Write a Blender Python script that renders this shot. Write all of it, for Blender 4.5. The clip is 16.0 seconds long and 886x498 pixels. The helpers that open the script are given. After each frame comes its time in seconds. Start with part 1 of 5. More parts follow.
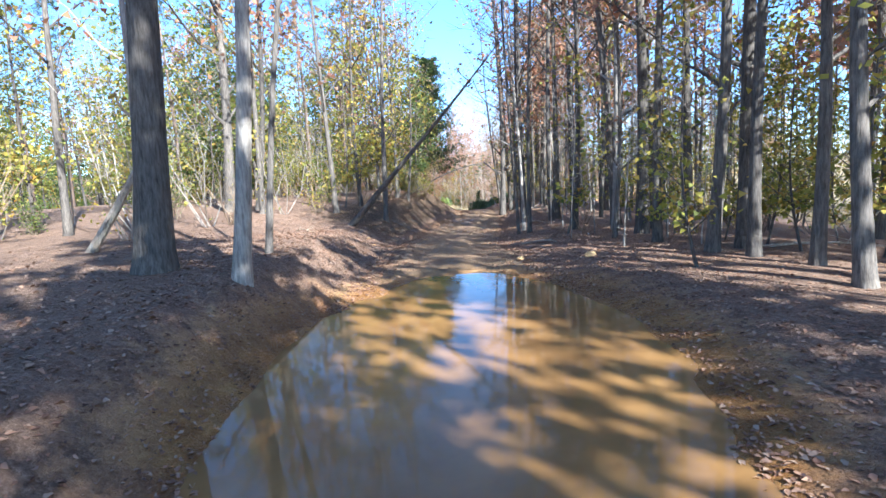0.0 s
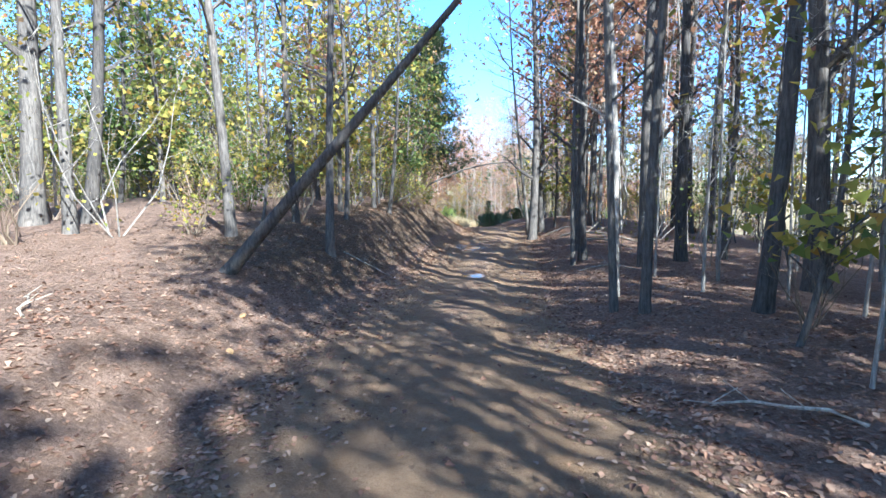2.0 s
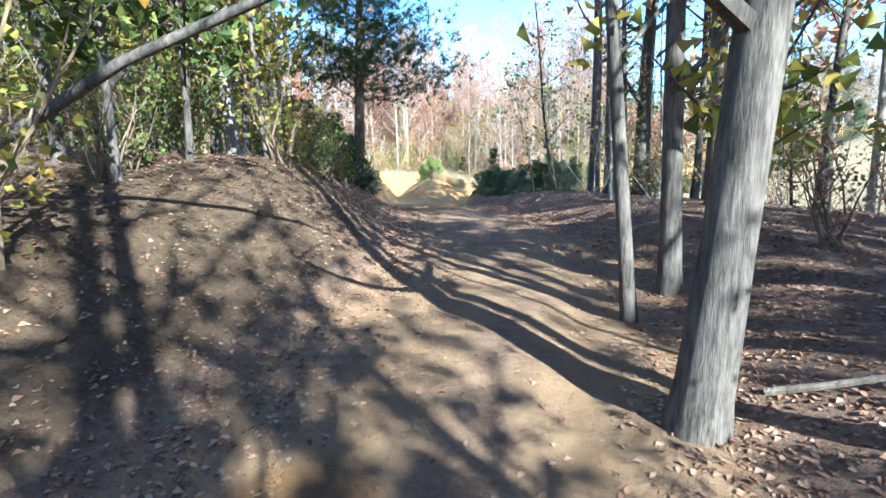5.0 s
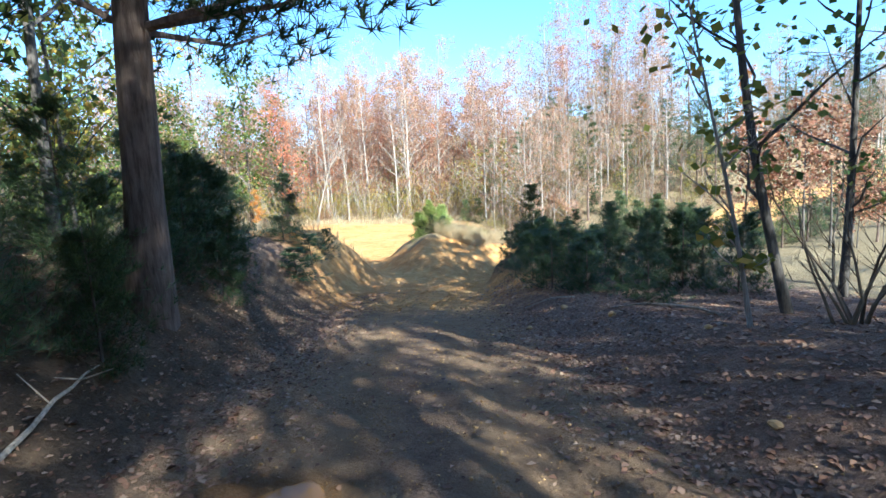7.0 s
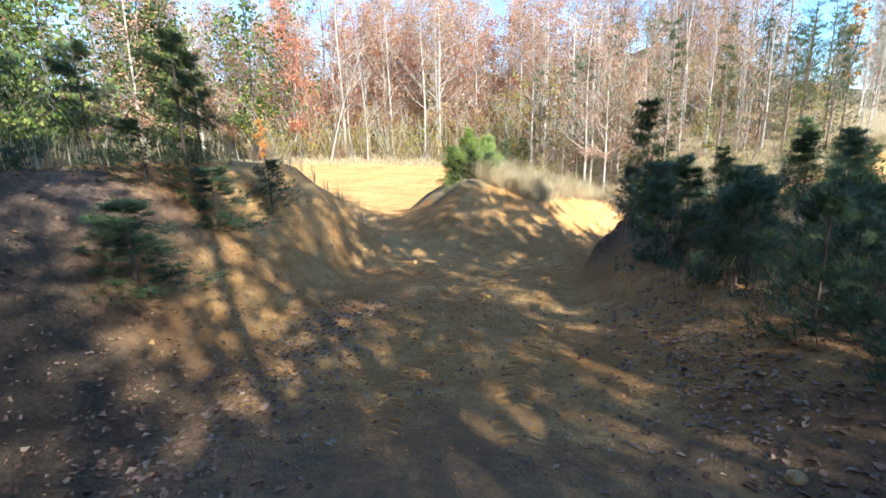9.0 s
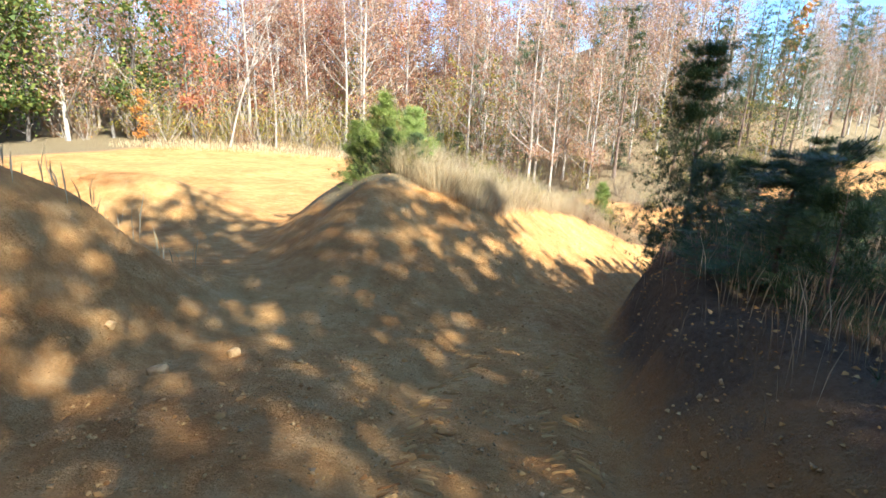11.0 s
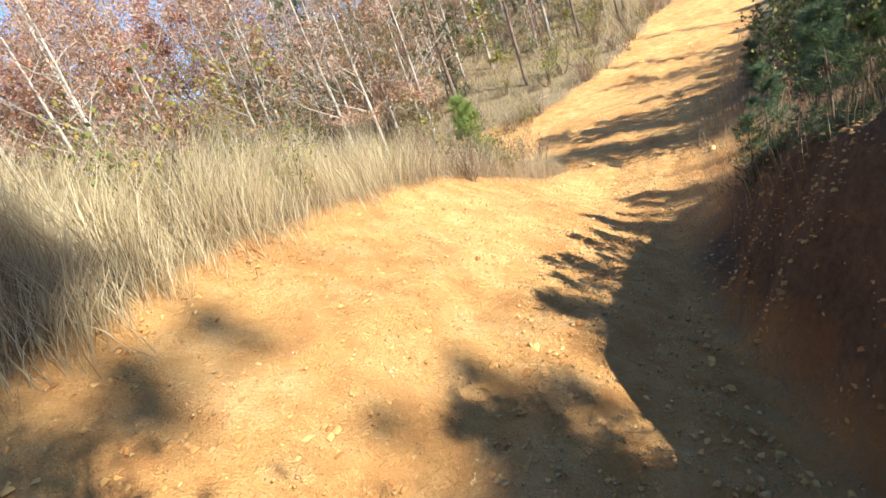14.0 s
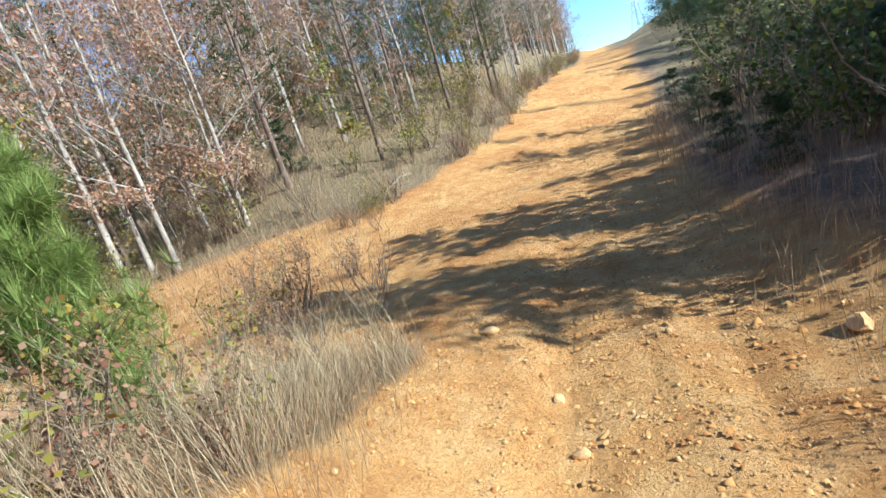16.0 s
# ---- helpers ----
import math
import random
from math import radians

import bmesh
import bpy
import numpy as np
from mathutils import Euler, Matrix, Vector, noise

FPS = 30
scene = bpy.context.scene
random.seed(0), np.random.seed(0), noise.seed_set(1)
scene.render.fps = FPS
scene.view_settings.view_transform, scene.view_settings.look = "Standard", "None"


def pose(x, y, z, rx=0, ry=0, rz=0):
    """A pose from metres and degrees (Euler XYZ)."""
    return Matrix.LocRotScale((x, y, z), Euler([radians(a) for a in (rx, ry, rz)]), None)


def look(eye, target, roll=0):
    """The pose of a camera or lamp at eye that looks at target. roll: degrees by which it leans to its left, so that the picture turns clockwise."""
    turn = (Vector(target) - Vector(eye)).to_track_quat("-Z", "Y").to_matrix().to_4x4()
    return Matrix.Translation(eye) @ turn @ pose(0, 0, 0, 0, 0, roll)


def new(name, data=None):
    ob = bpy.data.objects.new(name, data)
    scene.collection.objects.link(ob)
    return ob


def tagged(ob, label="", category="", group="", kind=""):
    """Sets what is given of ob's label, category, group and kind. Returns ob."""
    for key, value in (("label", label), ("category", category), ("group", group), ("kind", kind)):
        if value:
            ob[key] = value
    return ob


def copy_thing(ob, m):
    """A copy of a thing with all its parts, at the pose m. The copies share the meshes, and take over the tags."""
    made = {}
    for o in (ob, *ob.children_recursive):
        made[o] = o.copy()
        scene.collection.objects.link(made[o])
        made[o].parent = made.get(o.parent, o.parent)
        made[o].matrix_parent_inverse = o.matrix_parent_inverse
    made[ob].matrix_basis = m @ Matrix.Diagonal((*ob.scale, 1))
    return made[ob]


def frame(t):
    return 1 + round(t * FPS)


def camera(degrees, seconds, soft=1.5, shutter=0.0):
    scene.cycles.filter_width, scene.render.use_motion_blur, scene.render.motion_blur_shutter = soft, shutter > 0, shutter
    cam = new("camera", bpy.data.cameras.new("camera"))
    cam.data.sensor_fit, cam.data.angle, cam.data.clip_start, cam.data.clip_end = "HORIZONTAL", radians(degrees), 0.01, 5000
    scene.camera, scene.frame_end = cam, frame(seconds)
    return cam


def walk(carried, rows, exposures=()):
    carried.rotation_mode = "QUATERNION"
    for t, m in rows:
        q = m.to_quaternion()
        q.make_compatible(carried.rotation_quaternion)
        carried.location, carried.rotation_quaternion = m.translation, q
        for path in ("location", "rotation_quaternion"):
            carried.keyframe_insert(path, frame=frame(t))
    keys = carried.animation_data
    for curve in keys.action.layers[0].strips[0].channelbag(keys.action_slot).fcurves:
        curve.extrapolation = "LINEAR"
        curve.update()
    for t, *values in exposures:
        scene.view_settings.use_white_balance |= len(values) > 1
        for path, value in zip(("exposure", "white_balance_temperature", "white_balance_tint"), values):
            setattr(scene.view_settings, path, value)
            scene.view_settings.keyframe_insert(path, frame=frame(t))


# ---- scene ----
cam = camera(82.0, 16.0, soft=1.5)
PATH = [
    (0, (0.836, 1.415, 2.232), (0.719, 3.395, 1.977), -3.3),
    (0.5, (0.746, 4.077, 2.096), (0.605, 6.043, 1.758), -4.5),
    (1, (0.644, 6.602, 2.12), (0.516, 8.567, 1.771), -3.1),
    (1.5, (0.516, 9.268, 2.1), (0.399, 11.242, 1.797), -1.4),
    (2, (0.447, 11.743, 2.131), (0.32, 13.727, 1.907), -1.0),
    (2.5, (0.328, 13.962, 2.155), (0.211, 15.948, 1.946), -1.6),
    (3, (0.168, 16.333, 1.978), (0.077, 18.285, 1.551), 0.2),
    (3.5, (0.097, 18.919, 1.782), (0.016, 20.884, 1.415), -0.1),
    (5.8, (1.874, 36.174, 2.163), (1.653, 38.107, 1.7), -2.4),
    (6, (1.611, 37.809, 1.875), (1.403, 39.75, 1.439), -3.0),
    (6.5, (0.955, 40.77, 1.673), (0.774, 42.738, 1.367), -4.0),
    (7, (0.615, 42.847, 1.576), (0.386, 44.814, 1.298), -3.2),
    (7.5, (0.185, 45.498, 1.39), (-0.133, 47.439, 1.03), -2.8),
    (8, (-0.244, 47.667, 1.178), (-0.602, 49.592, 0.771), -1.1),
    (8.2, (-0.355, 48.35, 1.075), (-0.731, 50.255, 0.596), -2.0),
    (10.3, (-1.238, 54.17, 0.29), (-1.41, 56.104, -0.192), 1.8),
    (10.5, (-1.214, 54.823, 0.238), (-1.355, 56.758, -0.249), 2.1),
    (11, (-1.167, 56.502, 0.02), (-1.222, 58.442, -0.463), 2.6),
    (11.5, (-1.024, 57.976, -0.112), (-0.996, 59.907, -0.63), 1.5),
    (12, (-0.881, 59.529, -0.338), (-0.81, 61.455, -0.872), 0.3),
    (12.5, (-0.483, 60.901, -0.644), (-0.386, 62.817, -1.209), -7.4),
    (13, (-0.188, 62.266, -0.995), (0.008, 64.154, -1.626), -9.3),
    (13.5, (0.273, 63.541, -1.175), (0.538, 65.415, -1.819), -14.4),
    (14, (0.79, 64.995, -1.391), (1.135, 66.874, -1.984), -21.3),
    (14.5, (1.377, 66.449, -1.559), (1.794, 68.329, -2.097), -25.6),
    (15, (2.2, 67.982, -1.748), (2.708, 69.856, -2.231), -27.1),
    (15.5, (3.136, 69.584, -1.936), (3.832, 71.405, -2.383), -21.1),
    (16, (4.286, 71.149, -2.373), (5.156, 72.89, -2.831), -18.0),
]
walk(cam, [(t, look(eye, target, roll)) for t, eye, target, roll in PATH], [(0.0, 2.02, 5200, 7.0), (2.0, 2.06, 4900, 4.0), (3.5, 2.35, 4900, 2.0), (6.0, 2.15, 5000, -2.0), (7.0, 1.82, 5200, 1.0), (8.0, 1.75, 5300, 2.0), (11.0, 1.82, 5800, 5.0), (13.0, 1.84, 6050, 6.0), (14.5, 1.1, 5600, 3.0), (15.2, 0.78, 5250, 1.0), (16.0, 1.1, 5250, 2.0)])

# ---- light ----
SUN_YAW, SUN_UP = -142.0, 33.0
to_sun = Vector((-math.sin(radians(SUN_YAW)) * math.cos(radians(SUN_UP)), math.cos(radians(SUN_YAW)) * math.cos(radians(SUN_UP)), math.sin(radians(SUN_UP))))
world = bpy.data.worlds.new("sky")
scene.world = world
world.use_nodes = True
sky = world.node_tree.nodes.new("ShaderNodeTexSky")
sky.sky_type, sky.sun_disc = "NISHITA", False
sky.sun_elevation, sky.sun_rotation = radians(SUN_UP), math.atan2(to_sun.x, to_sun.y)
sky.air_density, sky.dust_density, sky.ozone_density = 1.0, 0.05, 5.0
sky.altitude = 900
world.node_tree.nodes["Background"].inputs[1].default_value = 0.12
world.node_tree.links.new(sky.outputs[0], world.node_tree.nodes["Background"].inputs[0])
sun = new("sun", bpy.data.lights.new("sun", "SUN"))
sun.data.energy, sun.data.angle, sun.data.color = 5.0, radians(0.53), (1.0, 0.95, 0.86)
sun.matrix_world = look(to_sun * 50, (0, 0, 0))


# ---- the lie of the land ----
def sstep(a, b, t):
    u = np.clip((t - a) / (b - a), 0, 1)
    return u * u * (3 - 2 * u)


ROAD_Y = [-60, 0, 10, 19, 30, 36, 38, 41, 43, 45.5, 48, 51, 54, 57, 60, 63, 66, 68, 70, 72, 76, 81, 86, 90, 100, 120, 160]
ROAD_X = [1.2, 0.9, 0.55, 0.05, 0.9, 1.8, 1.55, 0.95, 0.6, 0.2, -0.3, -0.8, -1.2, -1.1, -0.7, 0.1, 1.3, 2.3, 3.6, 5.2, 9.2, 15.2, 21.2, 26, 38, 60, 105]
RISE_Y = [-60, 0, 9, 13, 19, 25, 32, 38, 42, 46, 48, 50, 54, 58, 60, 62.5, 65, 68, 71, 76, 81, 86, 90, 100, 112, 120, 128, 140, 170]
RISE_Z = [0.9, 0.33, 0.4, 0.42, 0.2, 0.02, 0.1, 0.25, 0.0, -0.28, -0.52, -0.79, -1.33, -1.75, -2.05, -2.5, -2.85, -3.4, -4.1, -4.3, -4.1, -3.2, -2.2, -1.3, -0.5, 0.4, 1.0, 0.5, -3.0]
CREST = [(-4.3, 69.2, -1.75), (-3.6, 67.8, -1.35), (-2.7, 66.2, -1.05), (-1.7, 67.4, -1.1), (0.3, 69.6, -1.8), (1.7, 71.3, -2.25), (3.2, 73.2, -3.05), (4.6, 75.4, -4.5)]


PUDDLES = [(0.75, 7.15, 2.2, 4.0, 0.24), (0.4, 24.7, 0.3, 0.6, 0.09), (0.35, 31.0, 0.55, 1.1, 0.11), (-0.82, 45.35, 0.46, 0.42, 0.22), (1.35, 40.5, 0.22, 0.5, 0.09)]


def road_x(y):
    return np.interp(y, ROAD_Y, ROAD_X)


def wave(x, y, s, k):
    return (np.sin(x * 1.13 / s + k) * np.cos(y * 0.91 / s - 1.7 * k) + 0.6 * np.sin(x * 2.3 / s - y * 1.9 / s + 2.1 * k)
            + 0.35 * np.cos(x * 4.9 / s + y * 4.1 / s + k))


def ground_z(x, y):
    """Height of the bare ground."""
    x, y = np.asarray(x, float), np.asarray(y, float)
    d = x - road_x(y)
    z = np.interp(y, RISE_Y, RISE_Z)
    # left bank, in two rises
    high = np.interp(y, [-60, 10, 18, 25, 32, 45, 52, 58, 60.2, 61.6, 62.5, 63.3], [0.8, 0.75, 0.7, 1.3, 1.5, 1.5, 1.6, 1.9, 2.1, 1.5, 0.5, 0.0])
    foot = np.interp(y, [-60, 10, 20, 30, 48, 56, 61, 65], [1.9, 1.9, 1.7, 1.4, 1.5, 2.3, 3.3, 3.6])
    wide = np.interp(y, [10, 16, 25, 48, 58, 63], [1.3, 1.8, 2.6, 3.0, 2.0, 1.6])
    z = z + high * sstep(0, 1, (-d - foot) / wide)
    z = z + np.interp(y, [-60, 18, 26, 48, 58], [0.3, 0.25, 0.4, 0.2, 0.0]) * sstep(3.4, 8.5, -d)
    # right shoulder and the fall beyond it
    shoulder = np.interp(y, [-60, 12, 20, 30, 50, 55, 58, 62, 66, 68.5, 70.5, 80], [0.15, 0.15, 0.25, 0.45, 0.45, 0.5, 0.6, 1.2, 1.3, 0.95, 0.3, 0.2])
    start = np.interp(y, [50, 57, 60, 67, 70, 72], [1.5, 1.1, 0.75, 0.7, 1.1, 1.5]) + 0.12 * wave(x, y, 0.8, 0.7) * sstep(54, 58, y)
    run = np.interp(y, [50, 58, 62, 68, 71], [1.7, 1.0, 0.75, 0.9, 1.7])
    z = z + shoulder * sstep(0, 1, (d - start) / run) * (1 + 0.07 * wave(x, y, 0.45, 1.6) * sstep(55, 59, y) * (1 - sstep(70, 73, y)))
    z = z - np.interp(y, [0, 30, 50, 60, 80, 100], [0.5, 1.3, 1.6, 1.2, -1.5, -3.0]) * sstep(4, 18, d)
    # the side slope under the ridge
    z = z - 0.26 * np.clip(d, -1.6, 1.2) * sstep(61.5, 64, y) * (1 - sstep(68, 71.5, y))
    # clearing floor behind the ridge
    floor = -2.75 - 0.012 * (y - 70) + 0.25 * sstep(-6, -16, x) - 1.35 * sstep(-3, 4, x) * sstep(70, 76, y)
    open_ = sstep(63.0, 67.5, y) * sstep(-0.5, -2.6, d) * (1 - sstep(2, 10, x) * sstep(74, 81, y))
    z = z * (1 - open_) + floor * open_
    # ridge with the mound at its end
    best = np.full(x.shape, -99.0)
    for (ax, ay, az), (bx, by, bz) in zip(CREST[:-1], CREST[1:]):
        ux, uy = bx - ax, by - ay
        k = np.clip(((x - ax) * ux + (y - ay) * uy) / (ux * ux + uy * uy), 0, 1)
        px, py = x - ax - k * ux, y - ay - k * uy
        py = np.where(py < 0, py * 0.50, py)
        px = np.where(px < 0, px * 1.25, px)
        dist = np.sqrt(px * px + py * py + 0.08) - 0.28
        best = np.maximum(best, az + k * (bz - az) - 0.78 * dist)
    gap = best - z
    z = z + 0.5 * (gap + np.sqrt(gap * gap + 0.06))
    # dirt heaps left of the mound
    for hx, hy, hz, w in ((-8.9, 69.2, 1.0, 2.0), (-12.8, 69.9, 1.1, 2.7)):
        z = z + hz * np.exp(-(((x - hx) / w) ** 2 + ((y - hy) / (w * 0.8)) ** 2)) * sstep(62.5, 65.5, y)
    # rise of the far woods
    far = (np.clip(y - 92, 0, 16) * (0.08 + 0.11 * sstep(-6, 4, x) * (1 - sstep(18, 40, x))) + (np.clip(y - 106, 0, 28) * 0.28 * (1 + 0.22 * wave(x, y, 11.0, 0.5)) + np.clip(y - 134, 0, 60) * 0.1) * (1 - 0.8 * sstep(12, 45, x))) * sstep(-4, -14, d)
    z = z + far
    # wheel tracks
    lane = np.exp(-((np.abs(d) - 0.78) / 0.24) ** 2) * (1 - 0.75 * sstep(66, 71, y)) * (1 - sstep(74, 95, y))
    z = z - lane * (0.05 + 0.05 * sstep(55, 60, y)) * (1 - sstep(12, 8, y) * 0.7)
    # basins of the puddles
    for bx, by, rx, ry, deep in PUDDLES:
        lobes = 1 + (0.2 if rx > 1.5 else 0.4) * wave(x + bx, y - by, 0.45 * rx, 0.4)
        z = z - deep * np.exp(-((((x - bx) / rx) ** 2 + ((y - by) / ry) ** 2) * lobes) ** 2)
    near = np.exp(-np.abs(d) / 14)
    z = z + 0.02 * wave(x, y, 0.24, 0.9) * near * sstep(53, 58, y) * (1 - sstep(80, 90, y))
    rough = 0.5 + 0.9 * np.exp(-(((x - 0.8) / 3.0) ** 2 + ((y - 8) / 6.0) ** 2))
    z = z + wave(x, y, 1.0, 0.3) * 0.03 * near * rough + wave(x, y, 4.2, 1.1) * 0.05 * sstep(1.5, 4, np.abs(d))
    z = z + wave(x, y, 0.37, 2.3) * 0.008 * near
    return z


# ---- materials ----
def material(name, rough=0.8, spec=0.3):
    m = bpy.data.materials.new(name)
    m.use_nodes = True
    b = m.node_tree.nodes["Principled BSDF"]
    b.inputs["Roughness"].default_value = rough
    b.inputs["Specular IOR Level"].default_value = spec
    return m, m.node_tree.nodes, m.node_tree.links, b


def node(nodes, kind, **values):
    n = nodes.new(kind)
    for key, value in values.items():
        n.inputs[key.replace("_", " ")].default_value = value
    return n


def ramp(nodes, links, source, stops):
    r = nodes.new("ShaderNodeValToRGB")
    while len(r.color_ramp.elements) < len(stops):
        r.color_ramp.elements.new(0.5)
    for e, (at, colour) in zip(r.color_ramp.elements, stops):
        e.position, e.color = at, (*colour, 1)
    links.new(source, r.inputs[0])
    return r.outputs[0]


def mixed(nodes, links, factor, a, b, blend="MIX"):
    n = nodes.new("ShaderNodeMix")
    n.data_type, n.blend_type = "RGBA", blend
    for socket, value in ((n.inputs[0], factor), (n.inputs[6], a), (n.inputs[7], b)):
        if isinstance(value, (float, int)):
            socket.default_value = value
        elif isinstance(value, tuple):
            socket.default_value = (*value, 1)
        else:
            links.new(value, socket)
    return n.outputs[2]


def math_node(nodes, links, op, a, b):
    n = nodes.new("ShaderNodeMath")
    n.operation = op
    for socket, value in zip(n.inputs, (a, b)):
        if isinstance(value, (float, int)):
            socket.default_value = value
        else:
            links.new(value, socket)
    return n.outputs[0]


def noise_of(nodes, links, coord, scale, detail=6.0, rough=0.6):
    n = node(nodes, "ShaderNodeTexNoise", Scale=scale, Detail=detail, Roughness=rough)
    links.new(coord, n.inputs["Vector"])
    return n.outputs["Fac"]


def bump(nodes, links, b, height, strength, distance, normal=None):
    n = node(nodes, "ShaderNodeBump", Strength=strength, Distance=distance)
    links.new(height, n.inputs["Height"])
    if normal is not None:
        links.new(normal, n.inputs["Normal"])
    links.new(n.outputs[0], b.inputs["Normal"])
    return n.outputs[0]


def ground_material():
    m, nodes, links, b = material("earth", 0.92, 0.15)
    at = nodes.new("ShaderNodeNewGeometry").outputs["Position"]

    def attr(name):
        a = nodes.new("ShaderNodeAttribute")
        a.attribute_name = name
        return a.outputs["Fac"]

    big, mid, fine = noise_of(nodes, links, at, 0.5, 4), noise_of(nodes, links, at, 3.1, 8, 0.7), noise_of(nodes, links, at, 22, 6, 0.75)
    grit = noise_of(nodes, links, at, 90, 3, 0.7)
    litter = mixed(nodes, links, 0.6, ramp(nodes, links, fine, [(0.32, (0.09, 0.054, 0.034)), (0.5, (0.28, 0.165, 0.095)), (0.66, (0.58, 0.385, 0.25))]),
                   ramp(nodes, links, mid, [(0.3, (0.16, 0.096, 0.06)), (0.7, (0.43, 0.28, 0.19))]))
    dirt = mixed(nodes, links, 0.5, ramp(nodes, links, mid, [(0.3, (0.25, 0.145, 0.07)), (0.7, (0.52, 0.325, 0.165))]),
                 ramp(nodes, links, grit, [(0.25, (0.24, 0.15, 0.085)), (0.75, (0.44, 0.29, 0.17))]))
    clay = mixed(nodes, links, 0.45, ramp(nodes, links, mid, [(0.3, (0.43, 0.16, 0.042)), (0.48, (0.655, 0.325, 0.098)), (0.68, (0.84, 0.525, 0.225))]),
                 ramp(nodes, links, big, [(0.35, (0.5, 0.2, 0.058)), (0.62, (0.78, 0.44, 0.155))]))
    straw = mixed(nodes, links, 0.5, ramp(nodes, links, fine, [(0.35, (0.14, 0.1, 0.055)), (0.65, (0.42, 0.32, 0.18))]), ramp(nodes, links, mid, [(0.3, (0.2, 0.13, 0.06)), (0.7, (0.36, 0.28, 0.14))]))

    clay = mixed(nodes, links, 1.0, clay, ramp(nodes, links, grit, [(0.3, (0.88, 0.87, 0.86)), (0.5, (1.0, 1.0, 1.0)), (0.72, (1.1, 1.11, 1.12))]), "MULTIPLY")

    def edge(name, sharp=0.22):
        a = math_node(nodes, links, "ADD", attr(name), math_node(nodes, links, "MULTIPLY", math_node(nodes, links, "SUBTRACT", mid, 0.5), 0.9))
        return ramp(nodes, links, a, [(0.5 - sharp, (0, 0, 0)), (0.5 + sharp, (1, 1, 1))])

    colour = mixed(nodes, links, edge("dirt"), litter, dirt)
    colour = mixed(nodes, links, edge("clay"), colour, clay)
    colour = mixed(nodes, links, edge("straw"), colour, straw)
    # dark brown bank earth, with the shade on the banks put into its colour
    shaded_soil = mixed(nodes, links, 0.5, ramp(nodes, links, fine, [(0.32, (0.06, 0.042, 0.026)), (0.66, (0.23, 0.155, 0.09))]), ramp(nodes, links, mid, [(0.3, (0.075, 0.05, 0.03)), (0.7, (0.25, 0.155, 0.085))]))
    colour = mixed(nodes, links, edge("shaded_soil", 0.3), colour, shaded_soil)
    wet = edge("wet", 0.15)
    wet_colour = mixed(nodes, links, 1.0, colour, (0.62, 0.55, 0.45), "MULTIPLY")
    colour = mixed(nodes, links, wet, colour, wet_colour)
    links.new(colour, b.inputs["Base Color"])
    links.new(ramp(nodes, links, wet, [(0.0, (0.93, 0.93, 0.93)), (1.0, (0.38, 0.38, 0.38))]), b.inputs["Roughness"])
    h1 = bump(nodes, links, b, mid, 1.0, 0.2)
    h2 = bump(nodes, links, b, fine, 0.75, 0.05, h1)
    bump(nodes, links, b, grit, 0.3, 0.012, h2)
    return m


def bark_material(name, dark, light, scale=1.0):
    m, nodes, links, b = material(name, 0.9, 0.15)
    at = nodes.new("ShaderNodeTexCoord").outputs["Object"]
    squeeze = nodes.new("ShaderNodeMapping")
    squeeze.inputs["Scale"].default_value = (1, 1, 0.16)
    links.new(at, squeeze.inputs[0])
    ridges = noise_of(nodes, links, squeeze.outputs[0], 26 * scale, 6, 0.7)
    blotch = noise_of(nodes, links, at, 1.3, 5, 0.6)
    who = nodes.new("ShaderNodeObjectInfo").outputs["Random"]
    colour = ramp(nodes, links, ridges, [(0.3, dark), (0.62, light)])
    pale = mixed(nodes, links, 1.0, colour, (1.45, 1.42, 1.36), "MULTIPLY")
    lichen = ramp(nodes, links, blotch, [(0.48, (0, 0, 0)), (0.66, (1, 1, 1))])
    colour = mixed(nodes, links, lichen, colour, pale)
    tint = ramp(nodes, links, who, [(0.0, (0.72, 0.7, 0.68)), (1.0, (1.2, 1.16, 1.1))])
    links.new(mixed(nodes, links, 1.0, colour, tint, "MULTIPLY"), b.inputs["Base Color"])
    bump(nodes, links, b, ridges, 0.8, 0.03)
    return m


def leaf_material(name, stops, rough=0.6, through_=0.35):
    m, nodes, links, b = material(name, rough, 0.25)
    isle = nodes.new("ShaderNodeNewGeometry").outputs["Random Per Island"]
    who = nodes.new("ShaderNodeObjectInfo").outputs["Random"]
    colour = ramp(nodes, links, isle, stops)
    tint = ramp(nodes, links, who, [(0.0, (0.78, 0.8, 0.82)), (1.0, (1.15, 1.08, 1.0))])
    colour = mixed(nodes, links, 1.0, colour, tint, "MULTIPLY")
    links.new(colour, b.inputs["Base Color"])
    if through_:
        t = nodes.new("ShaderNodeBsdfTranslucent")
        links.new(colour, t.inputs[0])
        mix = nodes.new("ShaderNodeMixShader")
        mix.inputs[0].default_value = through_
        links.new(b.outputs[0], mix.inputs[1])
        links.new(t.outputs[0], mix.inputs[2])
        links.new(mix.outputs[0], nodes["Material Output"].inputs[0])
    return m


def water_material():
    m, nodes, links, b = material("muddy_water", 0.05, 0.4)
    at = nodes.new("ShaderNodeNewGeometry").outputs["Position"]
    murk = noise_of(nodes, links, at, 0.9, 4)
    links.new(ramp(nodes, links, murk, [(0.3, (0.2, 0.1, 0.032)), (0.7, (0.31, 0.165, 0.055))]), b.inputs["Base Color"])
    b.inputs["IOR"].default_value = 1.33
    bump(nodes, links, b, noise_of(nodes, links, at, 2.2, 2), 0.03, 0.05)
    return m


